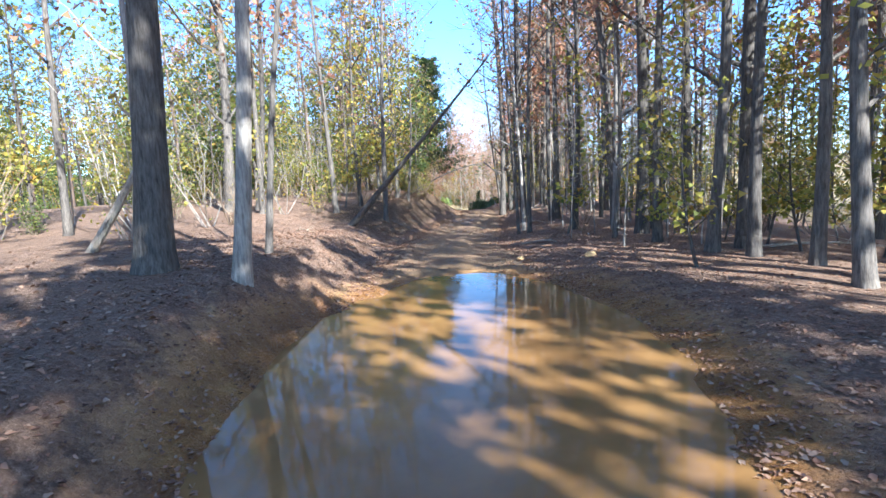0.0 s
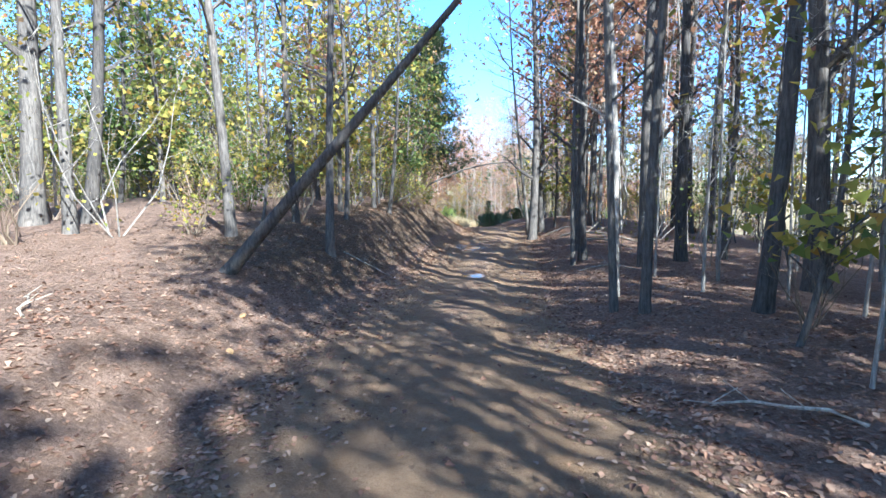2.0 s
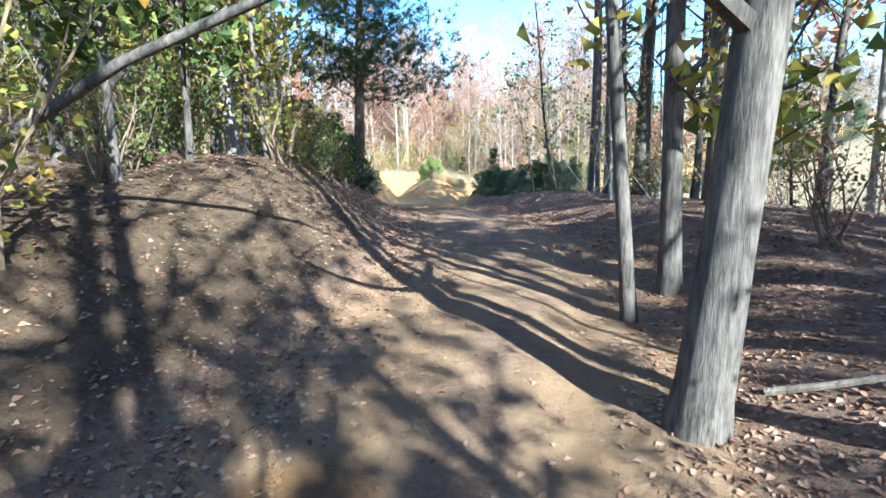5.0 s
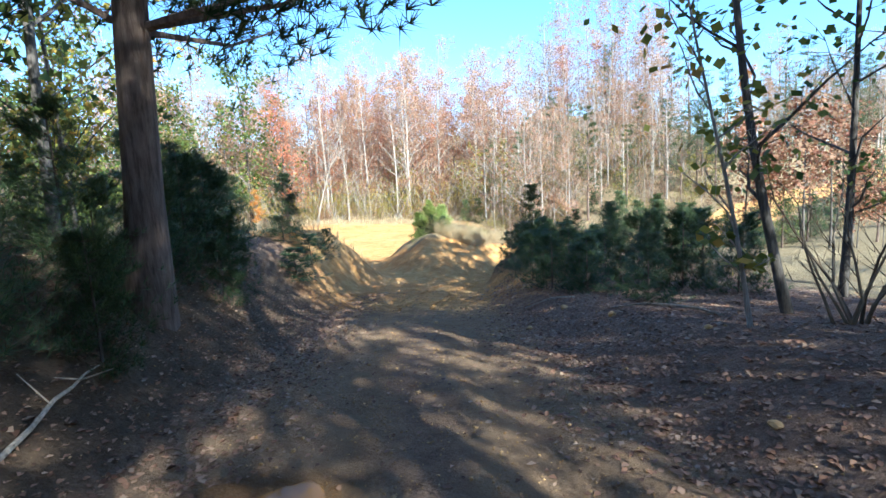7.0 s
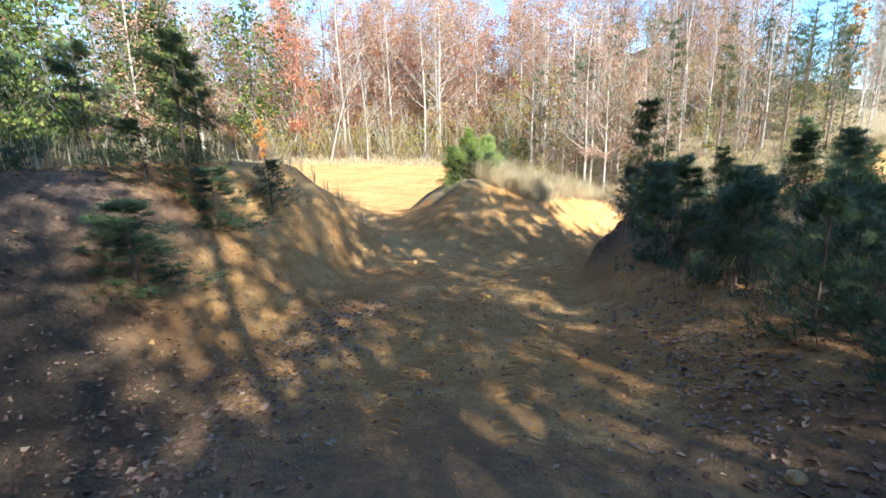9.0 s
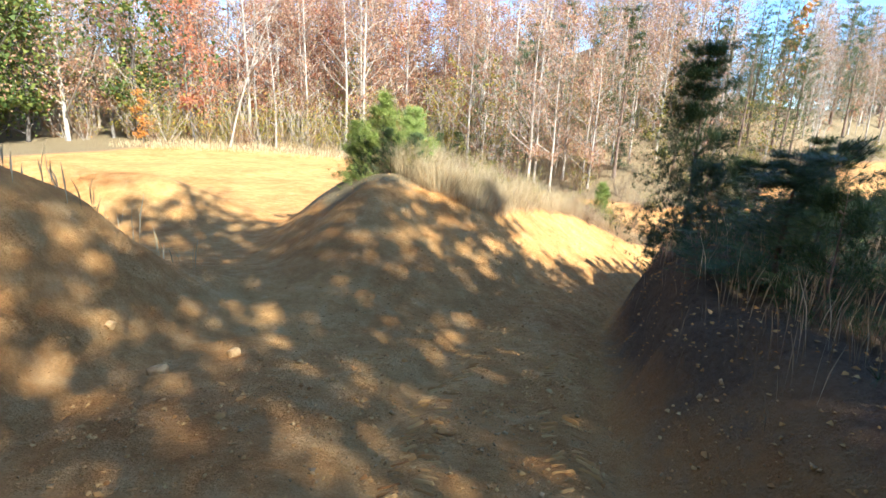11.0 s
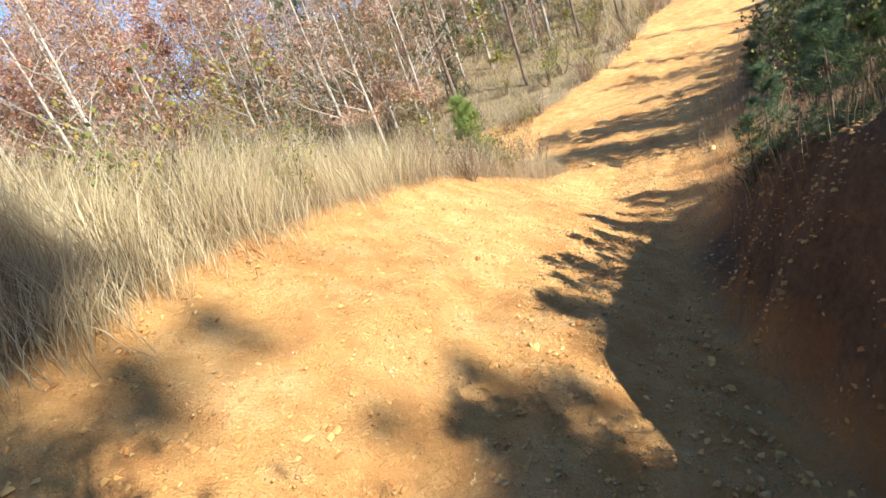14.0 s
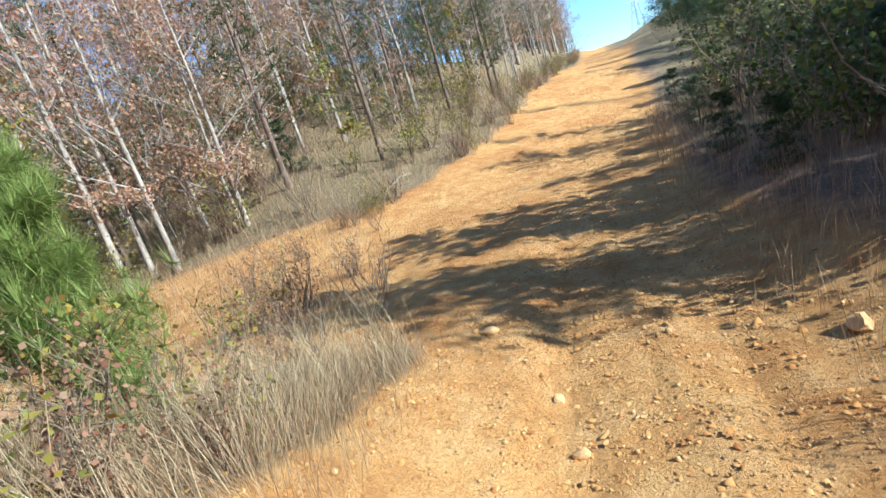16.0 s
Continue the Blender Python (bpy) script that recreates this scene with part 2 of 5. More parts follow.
def stone_material():
    m, nodes, links, b = material("stone", 0.85, 0.2)
    at = nodes.new("ShaderNodeTexCoord").outputs["Object"]
    grain = noise_of(nodes, links, at, 14, 7, 0.7)
    who = nodes.new("ShaderNodeNewGeometry").outputs["Random Per Island"]
    colour = ramp(nodes, links, grain, [(0.3, (0.42, 0.24, 0.09)), (0.7, (0.68, 0.46, 0.22))])
    tint = ramp(nodes, links, who, [(0, (0.65, 0.6, 0.55)), (1, (1.15, 1.1, 1.05))])
    links.new(mixed(nodes, links, 1.0, colour, tint, "MULTIPLY"), b.inputs["Base Color"])
    bump(nodes, links, b, grain, 0.7, 0.02)
    return m


EARTH = ground_material()
EARTH_LUMP = leaf_material("clay_lumps", [(0.0, (0.42, 0.17, 0.045)), (0.5, (0.6, 0.29, 0.08)), (1.0, (0.72, 0.41, 0.14))], 0.95, 0.0)
WATER = water_material()
STONE = stone_material()
BARK_GREY = bark_material("grey_bark", (0.045, 0.038, 0.032), (0.165, 0.143, 0.12))
BARK_PALE = bark_material("pale_bark", (0.16, 0.135, 0.11), (0.43, 0.38, 0.32))
BARK_PINE = bark_material("pine_bark", (0.07, 0.048, 0.036), (0.23, 0.165, 0.125), 0.7)
DEAD_WOOD = bark_material("dead_wood", (0.2, 0.16, 0.115), (0.5, 0.42, 0.32))
LEAF_FADED = leaf_material("faded_leaves", [(0.0, (0.34, 0.16, 0.1)), (0.4, (0.5, 0.27, 0.165)), (0.75, (0.56, 0.36, 0.22)), (1.0, (0.42, 0.29, 0.14))])
LEAF_RUSSET = leaf_material("russet_leaves", [(0.0, (0.24, 0.09, 0.05)), (0.4, (0.42, 0.2, 0.11)), (0.7, (0.5, 0.3, 0.17)), (1.0, (0.3, 0.2, 0.1))])
LEAF_RED = leaf_material("red_leaves", [(0.0, (0.36, 0.1, 0.06)), (0.5, (0.5, 0.19, 0.1)), (1.0, (0.56, 0.29, 0.15))])
LEAF_YELLOW = leaf_material("yellow_green_leaves", [(0.0, (0.12, 0.15, 0.03)), (0.45, (0.3, 0.28, 0.05)), (0.8, (0.46, 0.36, 0.07)), (1.0, (0.45, 0.25, 0.05))])
LEAF_GREEN = leaf_material("green_leaves", [(0.0, (0.06, 0.1, 0.025)), (0.6, (0.14, 0.18, 0.04)), (1.0, (0.28, 0.28, 0.06))])
LEAF_ORANGE = leaf_material("orange_leaves", [(0.0, (0.45, 0.16, 0.04)), (0.6, (0.58, 0.27, 0.06)), (1.0, (0.6, 0.38, 0.1))])
NEEDLES = leaf_material("pine_needles", [(0.0, (0.04, 0.068, 0.03)), (0.6, (0.085, 0.125, 0.045)), (1.0, (0.16, 0.19, 0.07))], 0.5, 0.25)
NEEDLES_BRIGHT = leaf_material("young_pine_needles", [(0.0, (0.17, 0.24, 0.05)), (0.6, (0.3, 0.37, 0.09)), (1.0, (0.48, 0.5, 0.17))], 0.5, 0.3)
STRAW = leaf_material("dry_grass", [(0.0, (0.4, 0.3, 0.155)), (0.5, (0.64, 0.49, 0.27)), (1.0, (0.82, 0.69, 0.44))], 0.7, 0.45)
WEEDS = leaf_material("brown_weeds", [(0.0, (0.2, 0.13, 0.07)), (0.6, (0.42, 0.29, 0.17)), (1.0, (0.58, 0.46, 0.28))], 0.7, 0.35)
TWIGS = leaf_material("brush_twigs", [(0.0, (0.12, 0.08, 0.05)), (1.0, (0.34, 0.25, 0.16))], 0.8, 0.0)
LITTER = leaf_material("fallen_leaves", [(0.0, (0.12, 0.06, 0.035)), (0.4, (0.33, 0.175, 0.1)), (0.75, (0.42, 0.25, 0.15)), (1.0, (0.5, 0.34, 0.215))], 0.7, 0.1)


# ---- mesh helpers ----
class Shape:
    """Collects faces for one mesh."""

    def __init__(self):
        self.v, self.f = [], []

    def tube(self, points, radii, sides=7):
        points = [Vector(p) for p in points]
        start = len(self.v)
        for i, (p, r) in enumerate(zip(points, radii)):
            way = (points[min(i + 1, len(points) - 1)] - points[max(i - 1, 0)]).normalized()
            u = way.orthogonal() if abs(way.z) < 0.8 else way.cross(Vector((0, 1, 0)))
            u.normalize()
            w = way.cross(u)
            for k in range(sides):
                a = 2 * math.pi * k / sides
                self.v.append(p + (u * math.cos(a) + w * math.sin(a)) * r)
        for i in range(len(points) - 1):
            for k in range(sides):
                a, b = start + i * sides + k, start + i * sides + (k + 1) % sides
                self.f.append((a, b, b + sides, a + sides))
        self.f.append(tuple(range(start + (len(points) - 1) * sides, start + len(points) * sides)))

    def leaf(self, at, size, rng):
        a = Vector((rng.gauss(0, 1), rng.gauss(0, 1), rng.gauss(0, 0.6))).normalized()
        b = a.orthogonal()
        b.rotate(Matrix.Rotation(rng.uniform(0, 6.28), 3, a))
        n = len(self.v)
        self.v += [at, at + a * size * 0.5 + b * size * 0.32, at + a * size, at + a * size * 0.5 - b * size * 0.32]
        self.f.append((n, n + 1, n + 2, n + 3))

    def blade(self, at, way, length, width):
        side = way.cross(Vector((0.3, 0.5, 0.81))).normalized() * width
        n = len(self.v)
        self.v += [at - side, at + side, at + way * length]
        self.f.append((n, n + 1, n + 2))

    def chip(self, at, size, rng):
        a = Vector((rng.gauss(0, 1), rng.gauss(0, 1), rng.gauss(0, 0.7))).normalized()
        b = a.orthogonal()
        b.rotate(Matrix.Rotation(rng.uniform(0, 6.28), 3, a))
        n = len(self.v)
        self.v += [at + b * size * 0.42, at - b * size * 0.42, at + a * size]
        self.f.append((n, n + 1, n + 2))

    def mesh(self, name, mat, smooth=False):
        me = bpy.data.meshes.new(name)
        me.from_pydata([tuple(p) for p in self.v], [], self.f)
        me.materials.append(mat)
        if smooth:
            me.shade_smooth()
        return me


def part(name, shape, mat, parent, label="", smooth=False):
    ob = new(name, shape.mesh(name, mat, smooth) if isinstance(shape, Shape) else shape)
    if not isinstance(shape, Shape) and mat is not None:
        shape.materials.append(mat)
    ob.parent = parent
    return tagged(ob, label)


def arrays_object(name, verts, faces, mat, label, category, kind="stuff"):
    me = bpy.data.meshes.new(name)
    me.vertices.add(len(verts))
    me.vertices.foreach_set("co", np.asarray(verts, np.float32).ravel())
    faces = np.asarray(faces, np.int32)
    n = faces.shape[1]
    me.loops.add(faces.size)
    me.loops.foreach_set("vertex_index", faces.ravel())
    me.polygons.add(len(faces))
    me.polygons.foreach_set("loop_start", np.arange(0, faces.size, n, dtype=np.int32))
    me.update(calc_edges=True)
    me.materials.append(mat)
    return tagged(new(name, me), label, category, "", kind)


# ---- ground ----
def spread(lo, a, b, hi, step, grow=1.12):
    mids = list(np.arange(a, b + step / 2, step))
    up, s = [b], step
    while up[-1] < hi:
        s = min(s * grow, 60)
        up.append(up[-1] + s)
    down, s = [a], step
    while down[-1] > lo:
        s = min(s * grow, 60)
        down.append(down[-1] - s)
    return np.array(down[:0:-1] + mids + up[1:])


def build_ground():
    xs, ys = spread(-900, -7.0, 8.5, 900, 0.18), spread(-700, 2.0, 76.0, 1500, 0.18)
    gx, gy = np.meshgrid(xs, ys)
    x, y = gx.ravel(), gy.ravel()
    z = ground_z(x, y)
    nx, ny = len(xs), len(ys)
    i = np.arange(nx * ny).reshape(ny, nx)
    faces = np.stack([i[:-1, :-1], i[:-1, 1:], i[1:, 1:], i[1:, :-1]], -1).reshape(-1, 4)
    ob = arrays_object("ground", np.stack([x, y, z], 1), faces, EARTH, "uneven forest soil under leaf litter, turning to orange clay in a clearing", "ground", "structure")
    ob.data.shade_smooth()
    d = x - road_x(y)
    dirt = (1 - sstep(1.3, 2.4, np.abs(d + 0.1))) * (1 - 0.55 * np.exp(-(d / 0.5) ** 2) * sstep(14, 20, y) * (1 - sstep(50, 54, y)))
    right = np.interp(y, [70, 75], [2.4, 1.1])
    clay = sstep(50, 57, y) * (1 - sstep(2.4, 4.6, -d)) * (1 - sstep(0.0, 1.8, d - right))
    # clay kept off the right bank, which is coloured darker for its shade
    clay = clay * (1 - sstep(0.9, 2.1, d) * sstep(55, 60, y) * (1 - sstep(69.0, 71.5, y)))
    clay = np.maximum(clay, sstep(57, 62, y) * sstep(-27, -22, x) * (1 - sstep(0.5, 2.0, d)) * (1 - sstep(93, 96, y + 0.9 * np.maximum(0, x + 4))))
    clay = np.maximum(clay, sstep(54, 58, y) * (1 - sstep(6.0, 8.5, -d)) * (1 - sstep(-1.5, -0.5, d)) * (1 - sstep(64, 66, y)))
    left = np.interp(y, [74, 77, 80, 82, 85, 95], [2.4, 4.0, 6.5, 7.5, 5.5, 4.2])
    clay = np.maximum(clay, sstep(74, 77, y) * (1 - sstep(0.0, 1.6, -d - left)) * (1 - sstep(0.0, 1.8, d - right)))
    dirt = dirt * (1 - sstep(0.9, 2.1, d) * sstep(55, 60, y) * (1 - sstep(69.0, 71.5, y)))
    bx, by, rx, ry, deep = PUDDLES[0]
    clay = np.maximum(clay, 0.62 * (1 - sstep(1.0, 1.75, np.sqrt(((x - bx) / rx) ** 2 + ((y - by) / ry) ** 2))))
    straw = np.maximum(sstep(15, 20, d) * sstep(8, 16, y), sstep(6.5, 9.5, d) * sstep(49, 53, y))
    for (ax, ay, az), (bx, by, bz) in zip(CREST[:-1], CREST[1:]):
        k = np.clip(((x - ax) * (bx - ax) + (y - ay) * (by - ay)) / ((bx - ax) ** 2 + (by - ay) ** 2), 0, 1)
        off = np.hypot(x + 0.25 - ax - k * (bx - ax), y - 0.25 - ay - k * (by - ay))
        straw = np.maximum(straw, 0.85 * (1 - sstep(0.5, 1.3, off)))
    bare = sstep(-27, -22, x) * (1 - sstep(93, 96, y + 0.9 * np.maximum(0, x + 4))) * (1 - sstep(-3, -1, d)) * sstep(57, 62, y)
    straw = np.maximum(straw, sstep(74, 78, y) * np.maximum(sstep(0.3, 2.2, d - right), sstep(0.0, 1.6, -d - left)) * (1 - bare) * (1 - sstep(180, 260, y)))
    # right bank: dark earth, its shade painted in as well
    shaded_soil = sstep(0.45, 1.3, d) * (1 - sstep(3.5, 5.5, d)) * sstep(56.5, 61, y) * (1 - sstep(68.5, 70.5, y))
    # left bank: colour darkened in place of the tree shade lying on it
    shaded_soil = np.maximum(shaded_soil, 1.1 * sstep(np.interp(y, [40, 46], [1.9, 1.5]), 2.5, -d) * (1 - sstep(4.2, 6.0, -d)) * sstep(18, 22, y) * (1 - sstep(52, 56, y)))
    straw = np.maximum(straw, 0.9 * sstep(0.0, 0.35, -d - 2.1) * (1 - sstep(4.4, 5.4, -d)) * sstep(66.3, 67.0, y) * (1 - sstep(74, 76, y)))
    wet = np.zeros_like(x)
    for bx, by, rx, ry, deep in PUDDLES:
        wet = np.maximum(wet, 1 - sstep(0.9, 1.5, np.sqrt(((x - bx) / rx) ** 2 + ((y - by) / ry) ** 2)))
    wet = np.maximum(wet, 0.45 * np.exp(-((np.abs(d) - 0.78) / 0.3) ** 2) * (1 - sstep(36, 60, y)))
    for name, values in (("dirt", dirt), ("clay", clay), ("straw", straw), ("wet", wet), ("shaded_soil", shaded_soil)):
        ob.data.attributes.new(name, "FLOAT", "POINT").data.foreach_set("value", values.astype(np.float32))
    return ob


ground = build_ground()


def build_puddle(bx, by, rx, ry, deep, label):
    turn = np.linspace(0, 2 * math.pi, 120, endpoint=False)[:, None]
    out = np.linspace(0.05, 1.25, 160)[None]
    shore = ground_z(bx + rx * out * np.cos(turn), by + ry * out * np.sin(turn))
    level = float(ground_z(bx, by)) + deep * (0.62 if rx > 1.5 else 0.5)
    if rx < 1.5:
        level = min(level, float(shore.max(axis=1).min()) - 0.008)
    s = Shape()
    reach = np.array([out[0, np.argmax(h > level)] + 0.03 if (h > level).any() else 1.15 for h in shore])
    reach = np.mean([np.roll(reach, k) for k in range(-4, 5)], axis=0)
    for a, r in zip(turn[:, 0], reach):
        s.v.append((rx * r * math.cos(a), ry * r * math.sin(a), 0))
    s.v.append((0, 0, 0))
    s.f += [(k, (k + 1) % 120, 120) for k in range(120)]
    ob = new("puddle", s.mesh("puddle", WATER))
    ob.location = (bx, by, level)
    return tagged(ob, label, "puddle", "puddles on the track")


for k, p in enumerate(PUDDLES):
    build_puddle(*p, "wide muddy brown puddle mirroring sky and trees" if k == 0 else "small muddy puddle in a wheel rut")


# ---- trees ----
def bent(base, tip, sway, n, rng):
    base, tip = Vector(base), Vector(tip)
    off = Vector((rng.uniform(-1, 1), rng.uniform(-1, 1), 0)) * sway
    off2 = Vector((rng.uniform(-1, 1), rng.uniform(-1, 1), 0)) * sway * 0.5
    return [base.lerp(tip, t) + off * math.sin(math.pi * t) + off2 * math.sin(2 * math.pi * t) for t in (k / (n - 1) for k in range(n))]


def at_height(points, t):
    f = t * (len(points) - 1)
    i = min(int(f), len(points) - 2)
    return points[i].lerp(points[i + 1], f - i)


def hardwood(seed, height=14.0, thick=0.28, lean=(0, 0), first=0.35, limbs=16, reach=0.26, twigs=5, leaves=0, leaf_size=0.2, bark=None, leaf=None,
             label="tall bare hardwood with grey bark", sway=0.25, name="hardwood_tree", low=0, sides=8, apart=False, fine=False):
    """A broadleaved tree with trunk, limbs and, where it has leaves, a thin crown."""
    rng = random.Random(seed)
    tree = tagged(new(name), label, "tree", "trees of the wood")
    trunk, limb, crown = Shape(), Shape(), Shape()
    axis = bent((0, 0, -0.25), (lean[0], lean[1], height), sway, 12, rng)
    radii = [thick / 2 * (1.0 - 0.86 * (k / 11) ** 0.9) * (1.45 if k == 0 else 1) for k in range(12)]
    axis.insert(1, axis[0].lerp(axis[1], 0.35))
    radii.insert(1, thick / 2 * 1.08)
    trunk.tube(axis, radii, sides)
    part("trunk", trunk, bark, tree, smooth=True)
    ends = []
    for k in range(limbs + low):
        t = first + (0.97 - first) * (k + rng.random()) / limbs if k < limbs else rng.uniform(0.22, max(first, 0.3))
        start = at_height(axis, t)
        turn = rng.uniform(0, 2 * math.pi)
        size = height * reach * (1.15 - 0.75 * t) * rng.uniform(0.6, 1.15) * (1 if k < limbs else 0.4)
        up = rng.uniform(0.45, 1.2)
        tip = start + Vector((math.cos(turn), math.sin(turn), up)) * size
        line = bent(start, tip, size * 0.14, 5, rng)
        r = max(0.012, thick / 2 * (1 - t * 0.85) * 0.5)
        if apart:
            limb = Shape()
        if fine:
            limb.tube(line[::2], [r, r * 0.6, r * 0.2], 4)
            for j in range(twigs * 2):
                s = at_height(line, rng.uniform(0.25, 1.0))
                tw = Vector((rng.gauss(0, 1), rng.gauss(0, 1), rng.uniform(-0.1, 1.3))).normalized() * size * rng.uniform(0.22, 0.5)
                limb.blade(s, tw.normalized(), tw.length, max(0.012, r * 0.3))
                ends.append((s + tw * 0.8, size * 0.22))
                for q in range(3):
                    t2 = s + tw * rng.uniform(0.3, 1.0)
                    limb.blade(t2, (tw.normalized() + Vector((rng.gauss(0, 0.7), rng.gauss(0, 0.7), rng.gauss(0.2, 0.5)))).normalized(), tw.length * rng.uniform(0.3, 0.7), 0.009)
            continue
        limb.tube(line, [r * (1 - 0.8 * j / 4) for j in range(5)], 5)
        for j in range(twigs):
            s = at_height(line, rng.uniform(0.3, 1.0))
            tw = Vector((rng.gauss(0, 1), rng.gauss(0, 1), rng.uniform(-0.1, 1.1))).normalized() * size * rng.uniform(0.2, 0.5)
            limb.tube([s, s + tw * 0.5 + Vector((0, 0, 0.03)), s + tw], [r * 0.3, r * 0.2, 0.004], 3)
            ends.append((s + tw * 0.6, size * 0.22))
            ends.append((s + tw, size * 0.22))
        if apart:
            part("limb", limb, bark, tree)
    if not apart:
        tagged(part("branchwork", limb, bark, tree), kind="stuff")
    for k in range(leaves):
        c, w = ends[rng.randrange(len(ends))]
        (crown.chip if fine else crown.leaf)(c + Vector((rng.gauss(0, w), rng.gauss(0, w), rng.gauss(0, w * 0.8))), leaf_size * rng.uniform(0.6, 1.2), rng)
    if leaves:
        tagged(part("crown", crown, leaf, tree), kind="stuff")
    return tree


def pine(seed, height=15.0, thick=0.32, bare=0.4, whorls=14, reach=0.17, tufts=5, blades=12, needle=0.2, bark=None, leaf=None,
         label="tall pine with dark needles", name="pine_tree", lean=(0, 0), loose=0.13, broad=0.045):
    """A pine: straight trunk, whorls of boughs and needle tufts."""
    rng = random.Random(seed)
    tree = tagged(new(name), label, "tree", "trees of the wood")
    trunk, limb, crown = Shape(), Shape(), Shape()
    axis = bent((0, 0, -0.2), (lean[0], lean[1], height), height * 0.012, 10, rng)
    trunk.tube(axis, [thick / 2 * (1 - 0.9 * k / 9) * (1.25 if k == 0 else 1) for k in range(10)], 8)
    for k in range(whorls):
        t = bare + (0.98 - bare) * (k + rng.random() * 0.6) / whorls
        for j in range(rng.randint(3, 5)):
            turn = rng.uniform(0, 2 * math.pi)
            size = height * reach * (1.25 - t) / (1.25 - bare) * rng.uniform(0.65, 1.2)
            start = at_height(axis, t)
            out = Vector((math.cos(turn), math.sin(turn), rng.uniform(0.1, 0.55)))
            line = [start, start + out * size * 0.5, start + out * size + Vector((0, 0, size * 0.12))]
            r = max(0.006, thick * 0.12 * (1.1 - t))
            limb.tube(line, [r, r * 0.65, r * 0.25], 4)
            for q in range(tufts):
                s = at_height(line, 0.3 + 0.7 * (q + rng.random()) / tufts)
                s = s + Vector((rng.gauss(0, 1), rng.gauss(0, 1), rng.gauss(0, 0.6))) * size * loose
                for b in range(blades):
                    way = (out.normalized() * 0.5 + Vector((rng.gauss(0, 1), rng.gauss(0, 1), rng.gauss(0.35, 0.8)))).normalized()
                    crown.blade(s, way, needle * rng.uniform(0.7, 1.3), needle * broad)
    part("trunk", trunk, bark, tree, smooth=True)
    tagged(part("branchwork", limb, bark, tree), kind="stuff")
    tagged(part("foliage", crown, leaf, tree), kind="stuff")
    return tree


def placed(proto, x, y, scale=1.0, turn=0.0, sink=0.0, tall=None):
    m = Matrix.Translation((x, y, float(ground_z(x, y)) - sink)) @ Matrix.Rotation(turn, 4, "Z") @ Matrix.Diagonal((scale, scale, tall or scale, 1))
    return copy_thing(proto, m)


def bush_top(x, y, tall, scale):
    """Upright scale of a young pine of that height, kept low where the bushes beside the track are low."""
    if y > 71:
        return scale * 0.75
    if x > 0 and 50 < y < 62.6:
        most = 1.2 if x - road_x(y) < 4.5 else 1.7
    elif x < 0 and 48 < y < 60:
        most = 0.8 if x > -5.3 and y > 53 else 1.9
    else:
        return scale
    return min(scale, most / tall)


def stand(tree, x, y, sink=0.0):
    tree.location = (x, y, float(ground_z(x, y)) - sink)
    return tree


# trees that stand apart along the track: x, y, thickness, height, lean, bark, label
ALONG = [
    (-3.8, 8.5, 0.52, 17, (1.3, 0.3), BARK_GREY, "massive grey hardwood trunk beside the puddle"),
    (-2.4, 8.2, 0.25, 16, (1.1, 0.4), BARK_PALE, "straight pale-barked trunk lit by the sun"),
    (-2.8, 10.2, 0.14, 12, (1.8, 0.8), BARK_GREY, "slender dark trunk curving to one side"),
    (-5.9, 11.4, 0.17, 14, (-0.3, 0.5), BARK_PALE, "thin pale trunk among the undergrowth"),
    (-9.2, 22.3, 0.46, 17, (0.1, 0.3), BARK_GREY, "stout grey trunk on the leafy bank"),
    (-8.1, 22.5, 0.3, 15, (1.2, 0.4), BARK_GREY, "leaning grey trunk on the leafy bank"),
    (-2.75, 22.7, 0.2, 16, (0.5, 0.2), BARK_GREY, "dark straight trunk on the cut bank"),
    (-3.3, 26.4, 0.15, 12, (0.3, 0.1), BARK_GREY, "thin trunk on the bank above the track"),
    (-3.4, 31.0, 0.19, 14, (0.2, 0.3), BARK_GREY, "slim trunk at the top of the bank"),
    (-5.8, 31.9, 0.2, 14, (0.1, 0.0), BARK_GREY, "slim trunk at the top of the bank"),
    (-2.7, 30.2, 0.15, 12, (0.6, 0.4), BARK_GREY, "slim dark trunk at the top of the bank"),
    (5.55, 11.7, 0.27, 15, (0.1, 0.3), BARK_GREY, "straight grey trunk beside the track"),
]
ALONG += [
    (6.5, 12.3, 0.34, 16, (0.3, 0.2), BARK_GREY, "dark straight trunk in the wood"),
    (7.2, 19.3, 0.38, 16, (-0.4, 0.2), BARK_GREY, "dark grey trunk in the wood"),
    (6.2, 20.6, 0.38, 16, (-0.9, 0.3), BARK_GREY, "leaning dark trunk in the wood"),
    (5.4, 24.3, 0.3, 15, (-0.6, 0.0), BARK_GREY, "grey trunk lit at its foot"),
    (2.75, 20.2, 0.13, 14, (-0.9, 0.4), BARK_PALE, "slender trunk leaning over the track"),
    (2.5, 19.3, 0.12, 15, (-0.4, 0.2), BARK_GREY, "slender twin trunk with a lit foot"),
    (2.8, 18.9, 0.15, 15, (0.3, -0.2), BARK_GREY, "slender twin trunk beside the track"),
    (5.8, 16.6, 0.38, 17, (-0.5, 0.5), BARK_GREY, "thick dark trunk near the track"),
    (4.7, 15.5, 0.14, 11, (0.3, 0.2), BARK_GREY, "thin young trunk in the wood"),
    (6.0, 8.3, 0.25, 14, (0.2, 0.4), BARK_GREY, "grey trunk in the wood"),
    (3.5, 26.8, 0.28, 15, (-0.1, 0.0), BARK_GREY, "straight trunk on the shoulder of the track"),
    (3.25, 25.2, 0.22, 15, (0.2, 0.2), BARK_GREY, "straight trunk on the shoulder of the track"),
]
